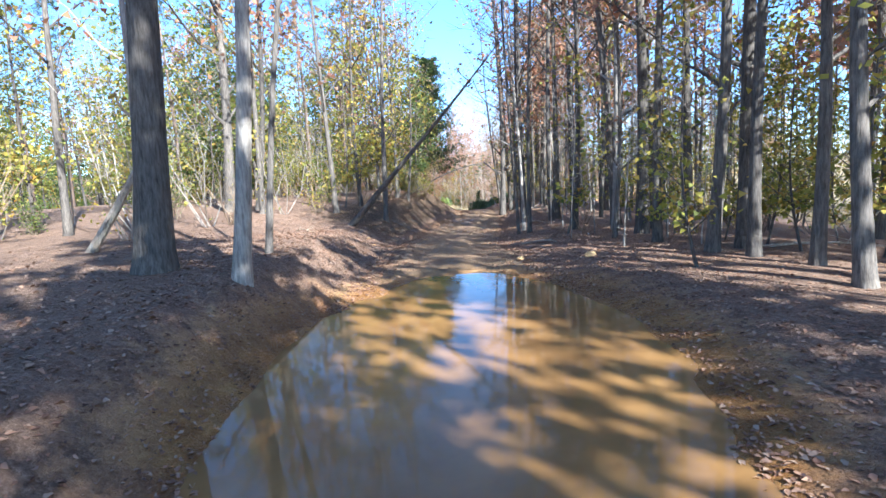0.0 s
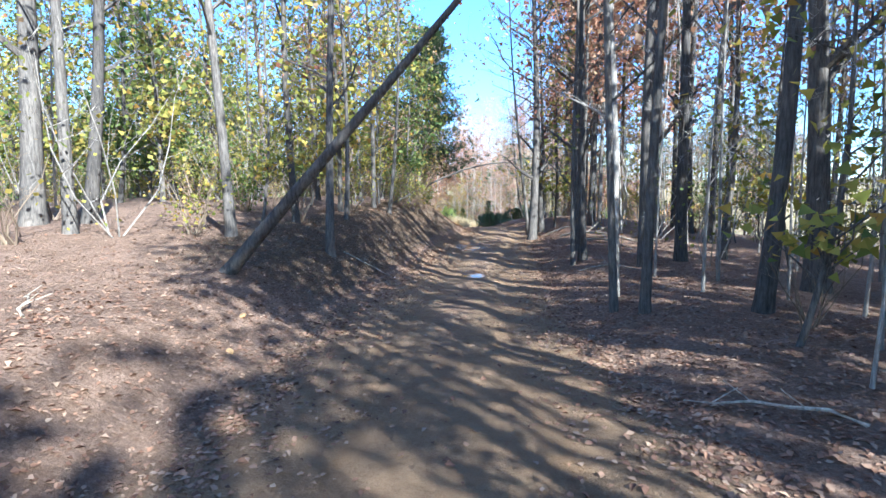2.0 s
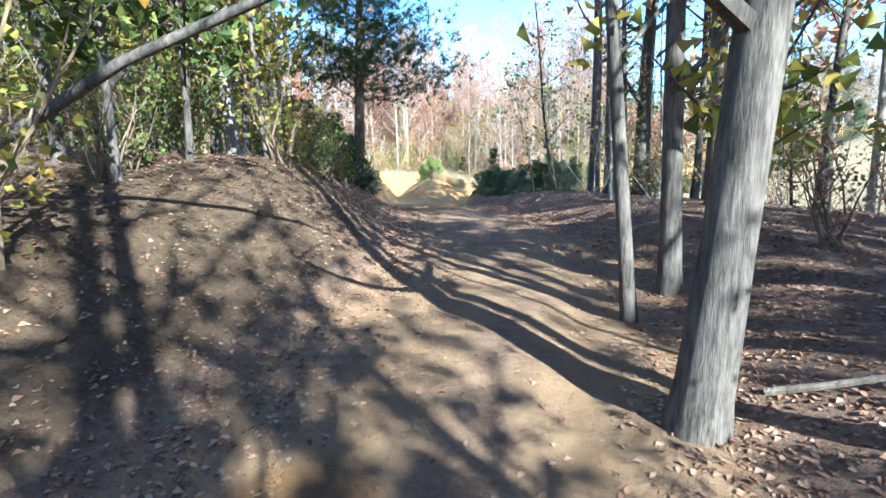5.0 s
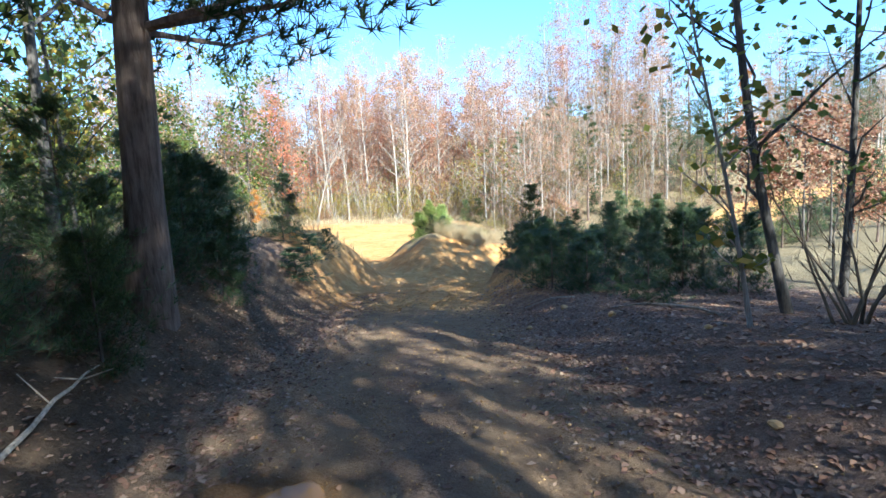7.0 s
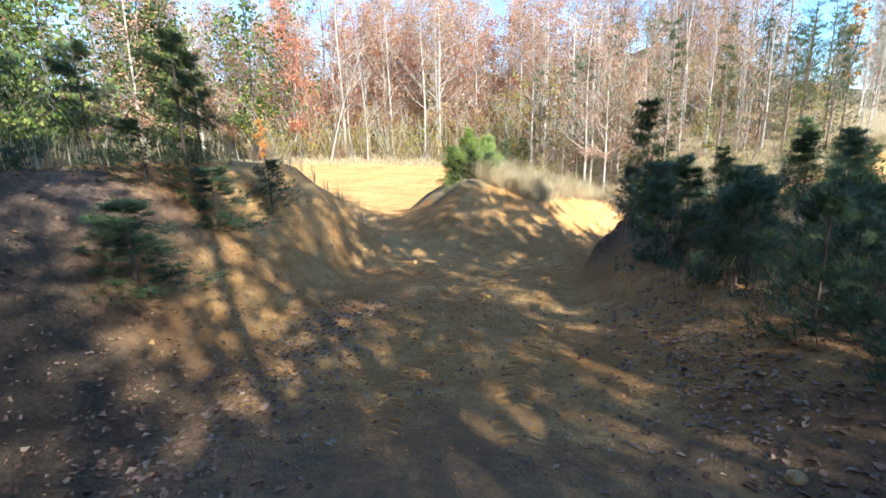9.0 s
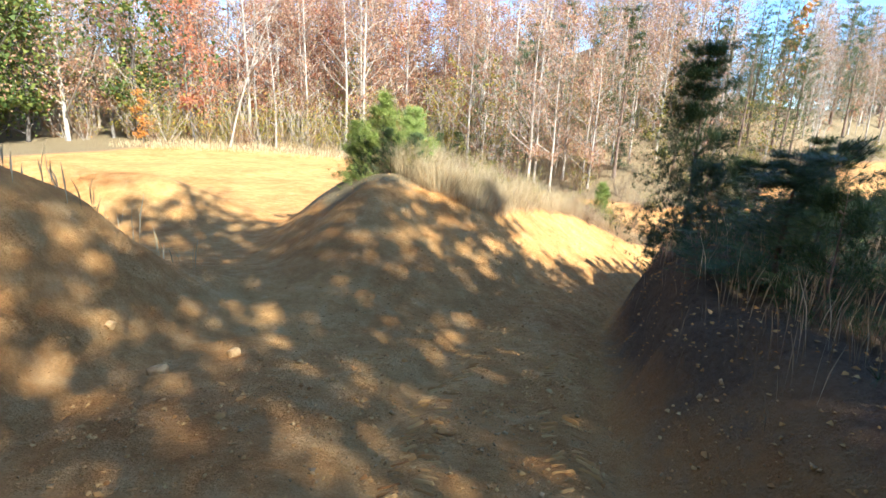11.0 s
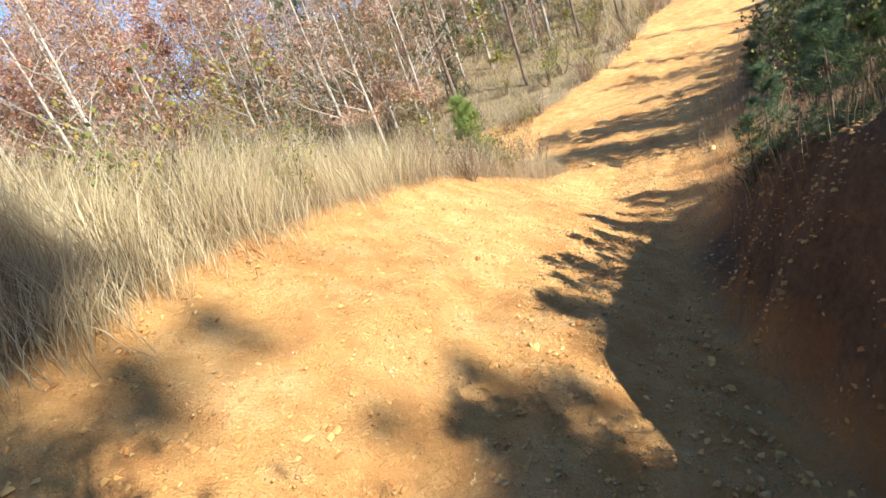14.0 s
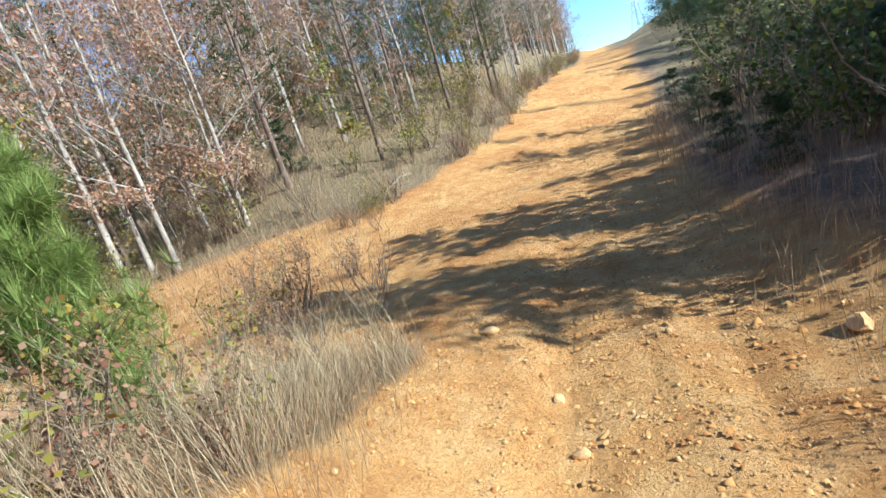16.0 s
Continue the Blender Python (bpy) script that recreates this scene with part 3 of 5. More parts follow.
ALONG += [
    (2.95, 24.9, 0.12, 12, (-0.3, 0.1), BARK_GREY, "thin trunk on the shoulder of the track"),
    (2.75, 32.7, 0.36, 16, (-0.1, 0.2), BARK_GREY, "dark trunk where the track narrows"),
    (3.5, 35.4, 0.26, 15, (-0.6, 0.2), BARK_GREY, "dark trunk leaning a little"),
    (2.85, 34.6, 0.16, 13, (-0.9, 0.0), BARK_GREY, "thin curved trunk beside the track"),
    (4.75, 46.1, 0.36, 15, (-0.7, 0.1), BARK_GREY, "smooth dark trunk with a sunlit foot"),
    (7.2, 49.4, 0.66, 18, (0.1, 0.0), BARK_GREY, "massive dark trunk at the edge of the wood"),
    (6.45, 49.2, 0.27, 15, (-0.6, 0.2), BARK_GREY, "thin trunk growing against a thick one"),
    (4.1, 49.3, 0.14, 8.5, (-1.2, 0.2), BARK_GREY, "young tree with sparse hanging leaves"),
    (6.4, 52.1, 0.15, 9, (0.2, 0.2), BARK_GREY, "young tree with sparse hanging leaves"),
    (3.1, 48.1, 0.06, 4.5, (-0.8, 0.2), BARK_PALE, "bent bare sapling beside the track"),
    (8.8, 48.6, 0.28, 15, (0.2, 0.2), BARK_GREY, "dark trunk at the edge of the wood"),
    (5.4, 17.9, 0.25, 15, (0.2, 0.3), BARK_PALE, "trunk with a sunlit splintered foot"),
    (7.0, 16.2, 0.3, 16, (-0.2, 0.2), BARK_GREY, "dark straight trunk in the wood"),
    (6.4, 9.9, 0.22, 14, (0.2, 0.3), BARK_GREY, "grey trunk in the wood"),
    (4.7, 24.7, 0.3, 16, (0.4, 0.2), BARK_GREY, "stout dark trunk on the shoulder of the track"),
]
for k, (x, y, thick, height, lean, bark, label) in enumerate(ALONG):
    few = 420 if label.startswith("young") else 2600 if height == 18 else 260 if k % 3 == 0 else 90
    tree = hardwood(100 + k, height, thick, lean, 0.42 if height > 10 else 0.3, 15, 0.24, 5, few, 0.13, bark, LEAF_GREEN if label.startswith("young") else (LEAF_RUSSET, LEAF_YELLOW)[k % 2], label, 0.22, low=3, apart=True)
    stand(tree, x, y)

# the leaning trunk over the left bank
leaner = hardwood(77, 5.8, 0.25, (5.7, -0.4), 0.7, 8, 0.2, 5, 60, 0.13, BARK_GREY, LEAF_RUSSET, "leaning dark trunk slanting over the bank", 0.1, apart=True)
stand(leaner, -3.65, 19.5)

pine_left = pine(301, 13, 0.44, 0.24, 30, 0.26, 70, 16, 0.23, BARK_PINE, NEEDLES, "thick dark pine on the bank with spreading boughs", lean=(0.8, 0), loose=0.14)
stand(pine_left, -3.3, 48.0)

# ---- woods around ----

WOOD = [
    hardwood(1, 15, 0.26, (0.3, 0.2), 0.35, 15, 0.24, 4, 520, 0.21, BARK_GREY, LEAF_RUSSET, "tall hardwood with thin russet leaves", fine=True),
    hardwood(2, 14, 0.19, (-0.4, 0.3), 0.4, 14, 0.22, 5, 0, 0.2, BARK_PALE, None, "tall bare hardwood with pale bark", fine=True),
    hardwood(3, 13, 0.2, (0.2, -0.3), 0.2, 17, 0.28, 4, 1300, 0.21, BARK_GREY, LEAF_YELLOW, "hardwood with yellow-green autumn leaves", low=5, fine=True),
    hardwood(4, 15, 0.22, (0.5, 0.1), 0.42, 15, 0.22, 5, 240, 0.2, BARK_GREY, LEAF_RUSSET, "tall hardwood nearly bare of leaves", fine=True),
    hardwood(5, 8, 0.1, (0.5, 0.4), 0.2, 13, 0.24, 3, 520, 0.16, BARK_GREY, LEAF_YELLOW, "slender young tree with yellow leaves", name="young_tree", low=4, sides=6, fine=True),
    hardwood(6, 10, 0.085, (-0.6, 0.2), 0.35, 11, 0.18, 4, 0, 0.15, BARK_PALE, None, "slender bare young tree", name="young_tree", sides=6, fine=True),
    pine(7, 15, 0.28, 0.42, 14, 0.19, 9, 9, 0.26, BARK_PINE, NEEDLES, "tall pine with a dark crown"),
    hardwood(8, 12, 0.17, (0.4, 0.5), 0.22, 16, 0.27, 4, 1200, 0.22, BARK_GREY, LEAF_GREEN, "hardwood still in green leaf", low=5, fine=True),
    hardwood(9, 15.5, 0.3, (0.2, 0.5), 0.4, 18, 0.28, 4, 1150, 0.39, BARK_GREY, LEAF_RUSSET, "broad oak holding its russet leaves", name="oak_tree", fine=True),
    hardwood(10, 15.5, 0.28, (-0.3, 0.4), 0.4, 18, 0.28, 5, 3200, 0.2, BARK_GREY, LEAF_RUSSET, "broad oak holding its russet leaves", name="oak_tree", fine=True),
    hardwood(11, 16.5, 0.3, (0.3, 0.2), 0.62, 18, 0.22, 5, 3600, 0.2, BARK_GREY, LEAF_RUSSET, "tall oak added for shade, with a high russet crown", name="oak_tree", fine=True),
]
FAR = [
    hardwood(21, 15, 0.28, (0.3, 0.2), 0.18, 18, 0.26, 7, 3000, 0.135, BARK_PALE, LEAF_FADED, "tall hardwood with faded pinkish leaves", low=5, fine=True, sides=6),
    hardwood(22, 16, 0.28, (-0.4, 0.3), 0.3, 18, 0.24, 7, 1500, 0.13, BARK_PALE, LEAF_FADED, "tall pale hardwood nearly bare of leaves", low=3, fine=True, sides=6),
    hardwood(23, 12, 0.26, (0.2, -0.3), 0.1, 18, 0.32, 4, 3000, 0.23, BARK_GREY, LEAF_GREEN, "full hardwood in green and yellow leaf", low=5, fine=True, sides=6),
    hardwood(24, 12, 0.24, (0.2, 0.3), 0.12, 17, 0.27, 5, 3400, 0.155, BARK_GREY, LEAF_RED, "maple in red autumn leaf", name="maple_tree", low=4, fine=True, sides=6),
    hardwood(25, 8, 0.14, (0.2, 0.3), 0.12, 15, 0.2, 3, 1000, 0.23, BARK_GREY, LEAF_ORANGE, "slim tree in orange leaf", name="young_tree", low=3, fine=True, sides=6),
    pine(26, 15, 0.32, 0.18, 18, 0.19, 7, 7, 0.42, BARK_PINE, NEEDLES, "tall dark green pine"),
    hardwood(27, 7, 0.1, (0.4, 0.5), 0.12, 14, 0.26, 3, 650, 0.2, BARK_PALE, LEAF_YELLOW, "slim tree with yellow leaves", name="young_tree", low=3, sides=5, fine=True),
    hardwood(28, 16, 0.26, (0.9, 0.5), 0.34, 16, 0.23, 8, 0, 0.2, BARK_PALE, None, "tall bare tree with white bark", low=3, fine=True, sides=6),
    hardwood(29, 10, 0.12, (0.4, 0.2), 0.2, 14, 0.2, 5, 120, 0.2, BARK_PALE, LEAF_RUSSET, "thin bare young tree with pale bark", name="young_tree", sides=5, fine=True),
]


def shrub(seed, height, stems, twigs, leaves, leaf_size, bark, leaf, label, name="shrub"):
    """A low bush of several stems."""
    rng = random.Random(seed)
    bush = tagged(new(name), label, "shrub", "undergrowth")
    wood, crown = Shape(), Shape()
    ends = []
    for k in range(stems):
        a = rng.uniform(0, 6.28)
        h = height * rng.uniform(0.6, 1.1)
        line = bent((rng.uniform(-0.1, 0.1), rng.uniform(-0.1, 0.1), -0.05), (math.cos(a) * h * 0.45, math.sin(a) * h * 0.45, h), h * 0.12, 5, rng)
        wood.tube(line, [0.016, 0.013, 0.01, 0.007, 0.003], 4)
        for j in range(twigs):
            s = at_height(line, rng.uniform(0.2, 1))
            tw = Vector((rng.gauss(0, 1), rng.gauss(0, 1), rng.uniform(0, 1.4))).normalized() * h * rng.uniform(0.15, 0.4)
            wood.blade(s, tw.normalized(), tw.length, 0.005)
            for q in range(2):
                wood.blade(s + tw * rng.uniform(0.3, 0.9), (tw.normalized() + Vector((rng.gauss(0, 0.6), rng.gauss(0, 0.6), 0.4))).normalized(), tw.length * 0.6, 0.004)
            ends.append(s + tw * rng.uniform(0.4, 1))
    for k in range(leaves):
        c = ends[rng.randrange(len(ends))]
        crown.leaf(c + Vector((rng.gauss(0, 0.08), rng.gauss(0, 0.08), rng.gauss(0, 0.08))) * height, leaf_size * rng.uniform(0.6, 1.2), rng)
    tagged(part("stem", wood, bark, bush), kind="stuff")
    if leaves:
        tagged(part("crown", crown, leaf, bush), kind="stuff")
    return bush


SHRUBS = [
    shrub(41, 1.6, 9, 9, 0, 0.1, TWIGS, None, "leafless twiggy bush among the trees"),
    shrub(42, 1.9, 9, 8, 420, 0.085, TWIGS, LEAF_YELLOW, "straggly bush with yellow-green leaves"),
    shrub(43, 1.5, 10, 8, 650, 0.085, TWIGS, LEAF_GREEN, "leafy dark green bush"),
    shrub(44, 1.3, 10, 10, 480, 0.055, TWIGS, LEAF_RUSSET, "twiggy bush with withered brown leaves"),
    shrub(45, 3.4, 5, 9, 260, 0.1, BARK_PALE, LEAF_YELLOW, "tall thin bush with a few yellow leaves"),
]
PINE_TALL = (2.2, 3.9, 1.45, 1.7)
PINES = [
    pine(51, 2.2, 0.06, 0.02, 13, 0.36, 11, 18, 0.14, BARK_PINE, NEEDLES, "bushy young pine with dark needles", "young_pine", broad=0.027),
    pine(52, 3.9, 0.09, 0.03, 21, 0.3, 26, 20, 0.13, BARK_PINE, NEEDLES, "young pine with dark drooping boughs", "young_pine", loose=0.22, broad=0.026),
    pine(53, 1.45, 0.04, 0.01, 15, 0.42, 13, 26, 0.14, BARK_PINE, NEEDLES_BRIGHT, "bright green young pine in the sun", "young_pine", loose=0.16, broad=0.019),
    pine(54, 1.7, 0.05, 0.02, 12, 0.5, 11, 18, 0.14, BARK_PINE, NEEDLES, "spreading young pine on dry ground", "young_pine", broad=0.027),
]
for n, proto in enumerate(WOOD + FAR + SHRUBS + PINES):
    px, py = -26.0 - 2.7 * (n % 9), -30.0 - 3.1 * (n // 9)
    proto.location = (px, py, float(ground_z(px, py)))

rng = random.Random(5)
taken = [(a[0], a[1]) for a in ALONG] + [(-3.1, 19.7), (-3.3, 48.0)]


def free(x, y, gap):
    if any((x - a) ** 2 + (y - b) ** 2 < gap * gap for a, b in taken):
        return False
    taken.append((x, y))
    return True


def off_road(x, y):
    return float(x - road_x(y))


def spots(count, box, gap, keep):
    found, tries = [], 0
    while len(found) < count and tries < count * 40:
        tries += 1
        x, y = rng.uniform(box[0], box[1]), rng.uniform(box[2], box[3])
        if keep(x, y) and free(x, y, gap):
            found.append((x, y))
    return found


def scatter(count, box, kinds, gap, keep, lo=0.8, hi=1.2):
    for x, y in spots(count, box, gap, keep):
        placed(rng.choice(kinds), x, y, rng.uniform(lo, hi), rng.uniform(0, 6.28), 0.05)


def joined(name, plan, label, category):
    """Many far plants as one mesh: plan holds (prototype, x, y, scale, turn)."""
    mats, verts, loops, totals, index, base = [], [], [], [], [], 0
    store = {}
    for proto, x, y, scale, turn in plan:
        c, s = math.cos(turn) * scale, math.sin(turn) * scale
        m = np.array([[c, -s, 0], [s, c, 0], [0, 0, scale]])
        at = np.array([x, y, float(ground_z(x, y)) - 0.08])
        for o in proto.children_recursive:
            me = o.data
            if me.name not in store:
                co = np.empty(len(me.vertices) * 3, np.float32)
                me.vertices.foreach_get("co", co)
                lo = np.empty(len(me.loops), np.int32)
                me.loops.foreach_get("vertex_index", lo)
                to = np.empty(len(me.polygons), np.int32)
                me.polygons.foreach_get("loop_total", to)
                if me.materials[0] not in mats:
                    mats.append(me.materials[0])
                store[me.name] = (co.reshape(-1, 3), lo, to, mats.index(me.materials[0]))
            co, lo, to, mi = store[me.name]
            verts.append(co @ m.T + at)
            loops.append(lo + base)
            totals.append(to)
            index.append(np.full(len(to), mi, np.int32))
            base += len(co)
    verts, loops, totals, index = np.concatenate(verts), np.concatenate(loops), np.concatenate(totals), np.concatenate(index)
    me = bpy.data.meshes.new(name)
    me.vertices.add(len(verts))
    me.vertices.foreach_set("co", verts.astype(np.float32).ravel())
    me.loops.add(len(loops))
    me.loops.foreach_set("vertex_index", loops)
    me.polygons.add(len(totals))
    me.polygons.foreach_set("loop_start", np.concatenate([[0], np.cumsum(totals)[:-1]]).astype(np.int32))
    for mat in mats:
        me.materials.append(mat)
    me.polygons.foreach_set("material_index", index)
    me.update(calc_edges=True)
    return tagged(new(name, me), label, category, "", "stuff")


def wood_plan(count, box, kinds, gap, keep, lo=0.8, hi=1.2):
    return [(rng.choice(kinds), x, y, rng.uniform(lo, hi), rng.uniform(0, 6.28)) for x, y in spots(count, box, gap, keep)]


# ---- the wood along the track ----
scatter(58, (-20, -4.5, -3, 47), [WOOD[i] for i in (0, 2, 2, 3, 4, 4, 5, 7, 7, 6)], 1.3, lambda x, y: off_road(x, y) < -5.0 - (3.0 if y < 21 else 0))
scatter(82, (4, 18, 4, 47), [WOOD[i] for i in (0, 1, 4, 4, 4, 5, 5, 5, 5, 3)], 0.9, lambda x, y: off_road(x, y) > 3.7 + (1.2 if y < 18 else 0))
# unseen trees behind the start, added to throw dappled shade ahead
scatter(10, (-10, 26, -30, -16), [WOOD[i] for i in (8, 8, 0, 0, 6)], 2.2, lambda x, y: abs(off_road(x, y)) > 3.4)
for x, y, s in ((6.2, -4.0, 0.95), (9.4, -7.6, 1.0), (12.6, -3.2, 1.0), (12.2, -12.0, 1.05), (5.4, -10.6, 1.0), (16.0, -8.2, 1.0), (8.4, -13.8, 1.0), (15.4, 2.4, 0.95), (19.0, -14.0, 1.0), (17.4, 8.6, 0.95)):
    placed(WOOD[8], x, y, s, x * 3 + y, 0.05)
for x, y, s in ((7.2, 43.6, 0.9), (13, 37.9, 1.0), (14.6, 33.5, 1.0), (7.9, 44.9, 0.9), (11.4, 45.8, 1.0)):
    placed(WOOD[9], x, y, s, x * 3 + y, 0.05)
# oaks added to cast shade on the right foreground and left bank
for x, y, s in ((6.0, 11.0, 0.9), (5.3, 13.9, 0.85), (8.2, 7.6, 0.9)):
    placed(WOOD[9], x, y, s, x * 3 + y, 0.05)
for x, y, s in ((-6.2, 48.9, 0.9), (-5.2, 45.5, 0.85), (-8, 47.1, 1.0)):
    placed(WOOD[6], x, y, s, x * 3 + y, 0.05)
scatter(60, (3.5, 12, 10, 38), [WOOD[5], WOOD[5], WOOD[4]], 0.5, lambda x, y: 3.4 < off_road(x, y) < 10, 0.4, 0.75)
# oaks added so their high crowns shade the left bank, not the foreground
for x, y in ((7.3, 31.4), (9.0, 32.6)):
    placed(WOOD[10], x, y, 1.0, x * 3 + y, 0.05)
# trees that close the view over the track
for x, y, k, s in ((-4.2, 24.8, 3, 0.9), (-4.7, 22.2, 0, 0.9), (-4.0, 28.4, 2, 0.9), (-4.5, 33.8, 0, 0.8), (4.4, 31.2, 3, 0.9), (4.1, 35.6, 4, 1.2), (-3.9, 35.5, 2, 0.8)):
    placed(WOOD[k], x, y, s, x * 3 + y, 0.05)
placed(FAR[0], -3.9, 40.0, 1.0, 1.3, 0.05)
scatter(9, (8, 22, 12, 31), [WOOD[i] for i in (8, 8, 8, 6)], 2.6, lambda x, y: off_road(x, y) > 6.0)
# oaks added to shade the mound, the second one out of view
for x, y, s in ((8.6, 47.9, 0.95), (13.2, 48.2, 0.92)):
    placed(WOOD[8], x, y, s, x, 0.05)
scatter(30, (-25, -9, 47, 58), [WOOD[i] for i in (2, 2, 7, 7, 4, 0)], 1.4, lambda x, y: True, 0.9, 1.15)
scatter(5, (6, 20, 50, 56), [WOOD[i] for i in (1, 5, 4, 5)], 1.6, lambda x, y: off_road(x, y) > 6.0)
far_left = wood_plan(85, (-46, -21, -6, 64), [WOOD[i] for i in (0, 2, 2, 3, 7, 6, 2, 4, 4)], 1.3, lambda x, y: True)
far_right = wood_plan(40, (18, 36, 10, 44), [WOOD[i] for i in (2, 4, 4, 5, 0, 4)], 1.4, lambda x, y: True)
far_right += wood_plan(28, (18, 44, -12, 12), [WOOD[i] for i in (0, 1, 3, 2, 8, 5, 3)], 1.7, lambda x, y: True)
joined("distant_woods", far_left + far_right, "dense autumn woods with thin trunks and yellow-green leaves", "woods")

# undergrowth in the wood
scatter(60, (-16, -3.6, 12, 48), [SHRUBS[i] for i in (0, 1, 1, 2, 4, 4)], 0.7, lambda x, y: off_road(x, y) < -4.4 - (2.5 if y < 21 else 0), 0.7, 1.3)
scatter(60, (4, 16, 10, 50), [SHRUBS[i] for i in (0, 0, 1, 4, 3, 4)], 0.7, lambda x, y: off_road(x, y) > 3.6, 0.6, 1.2)
scatter(12, (-5, -2, 32, 46), [SHRUBS[i] for i in (2, 1, 0)], 0.6, lambda x, y: -4.6 < off_road(x, y) < -3.0, 0.8, 1.2)
# the thicket where the track narrows
for x, y, k, s in ((-2.5, 34.6, 7, 0.62), (-3.0, 36.8, 7, 0.7), (-2.6, 38.6, 2, 0.6), (-3.6, 33.2, 2, 0.55)):
    placed(WOOD[k], x, y, s, x * 5, 0.05)
# dark bushes on the left bank before the clearing
for x, y, k, s in ((-4.3, 50.3, 3, 1.1), (-4.7, 51.8, 0, 0.95), (-5.3, 51.4, 0, 1.2), (-5.2, 55.9, 3, 0.9), (-6.6, 55.2, 0, 1.2), (-5.9, 58.0, 0, 0.8),
                   (-7.5, 57.6, 0, 1.1), (-3.5, 47.6, 3, 0.8), (-4.5, 48.3, 0, 1.0), (-3.75, 48.9, 3, 0.9), (-4.4, 49.5, 0, 0.95), (-3.6, 50.0, 3, 0.6), (-4.0, 51.0, 0, 0.6), (-3.0, 46.9, 3, 0.55), (-3, 44.3, 0, 0.9), (-3.9, 45.3, 3, 1.0), (-8.9, 52.1, 1, 0.6), (-7.6, 49.7, 1, 0.7), (-5.2, 46.9, 1, 0.6), (-2.75, 46.6, 3, 0.7), (-3.4, 46.1, 0, 0.8)):
    placed(PINES[k], x, y, s, x * 3 + y, 0.05, bush_top(x, y, PINE_TALL[k], s))
# dark bushes on the right
for x, y, k, s in ((2.9, 51.1, 0, 0.7), (2.2, 52.6, 0, 0.75), (3.9, 52.5, 3, 0.9), (1.6, 56.6, 3, 0.75), (3.1, 56.7, 0, 0.95), (4.6, 57.2, 0, 1.0), (1.5, 58.6, 0, 0.75), (2.6, 59.4, 0, 1.0), (4.1, 59.6, 1, 0.46), (1.45, 60.6, 1, 0.72), (3.0, 61.5, 1, 0.43), (4.5, 61.8, 1, 0.55), (2.2, 62.4, 0, 1.0), (3.6, 63.6, 1, 0.49), (2.75, 64.4, 0, 0.34), (5.3, 63.6, 1, 0.58), (4.9, 65.2, 0, 0.45), (4, 66.1, 0, 0.45), (6.2, 58.2, 1, 0.58), (6.0, 61.0, 1, 0.46)):
    placed(PINES[k], x, y, s, x * 3 + y, 0.05, bush_top(x, y, PINE_TALL[k], s))
for x, y, k, s in ((1.3, 57.6, 3, 0.5), (1.2, 59.7, 3, 0.55), (1.25, 61.6, 3, 0.55), (1.85, 63.4, 1, 0.72), (2.2, 65.1, 3, 0.44), (2.0, 58.0, 3, 0.8), (2.0, 61.0, 3, 0.8), (2.6, 63.4, 3, 0.8), (4.2, 66.6, 0, 0.45), (5, 67.4, 0, 0.45), (5.7, 68.2, 0, 0.45), (5.6, 66.6, 0, 0.68), (6.3, 67.6, 3, 0.88), (3.9, 68, 0, 0.34), (4.6, 68.9, 0, 0.34), (5.7, 69.6, 0, 0.34), (4.5, 67.7, 0, 0.34), (5.5, 68.8, 0, 0.45), (3.5, 67.2, 0, 0.34), (3.2, 66.2, 0, 0.34)):
    placed(PINES[k], x, y, s, x * 3 + y, 0.05, bush_top(x, y, PINE_TALL[k], s))
for x, y, k, s in ((4.9, 66.2, 0, 0.45), (6.2, 67.3, 0, 0.68), (7.4, 68.4, 0, 0.68), (7.2, 62.2, 1, 0.5), (5.7, 62.5, 1, 0.5), (4.5, 64.2, 0, 0.45), (6.5, 64.5, 0, 0.68), (3.7, 65.5, 0, 0.45), (8.2, 64.2, 1, 0.52), (7.4, 66.0, 1, 0.6), (8.8, 67.2, 1, 0.6), (10.4, 74.4, 0, 0.55), (12.0, 76.0, 0, 0.6), (14.4, 78.0, 0, 0.65), (17.4, 80.6, 0, 0.7), (9.3, 71.9, 0, 0.6), (10.4, 72.7, 0, 0.8), (11.8, 73.8, 0, 0.85), (13.2, 75.0, 0, 0.95), (14.8, 76.2, 0, 0.95), (16.6, 77.8, 0, 1.05), (10.2, 71.6, 1, 0.8), (11.8, 72.6, 1, 0.85), (13.6, 73.8, 1, 0.9)):
    placed(PINES[k], x, y, s, x * 3 + y, 0.05, bush_top(x, y, PINE_TALL[k], s))
for x, y, k, s in ((15.9, 75.4, 1, 0.9), (18.4, 77.0, 1, 1.0), (21.2, 79.2, 1, 1.0), (24.4, 81.8, 1, 1.1), (28.0, 85.0, 1, 1.2)):
    placed(PINES[k], x, y, s, x * 3 + y, 0.05, bush_top(x, y, PINE_TALL[k], s))
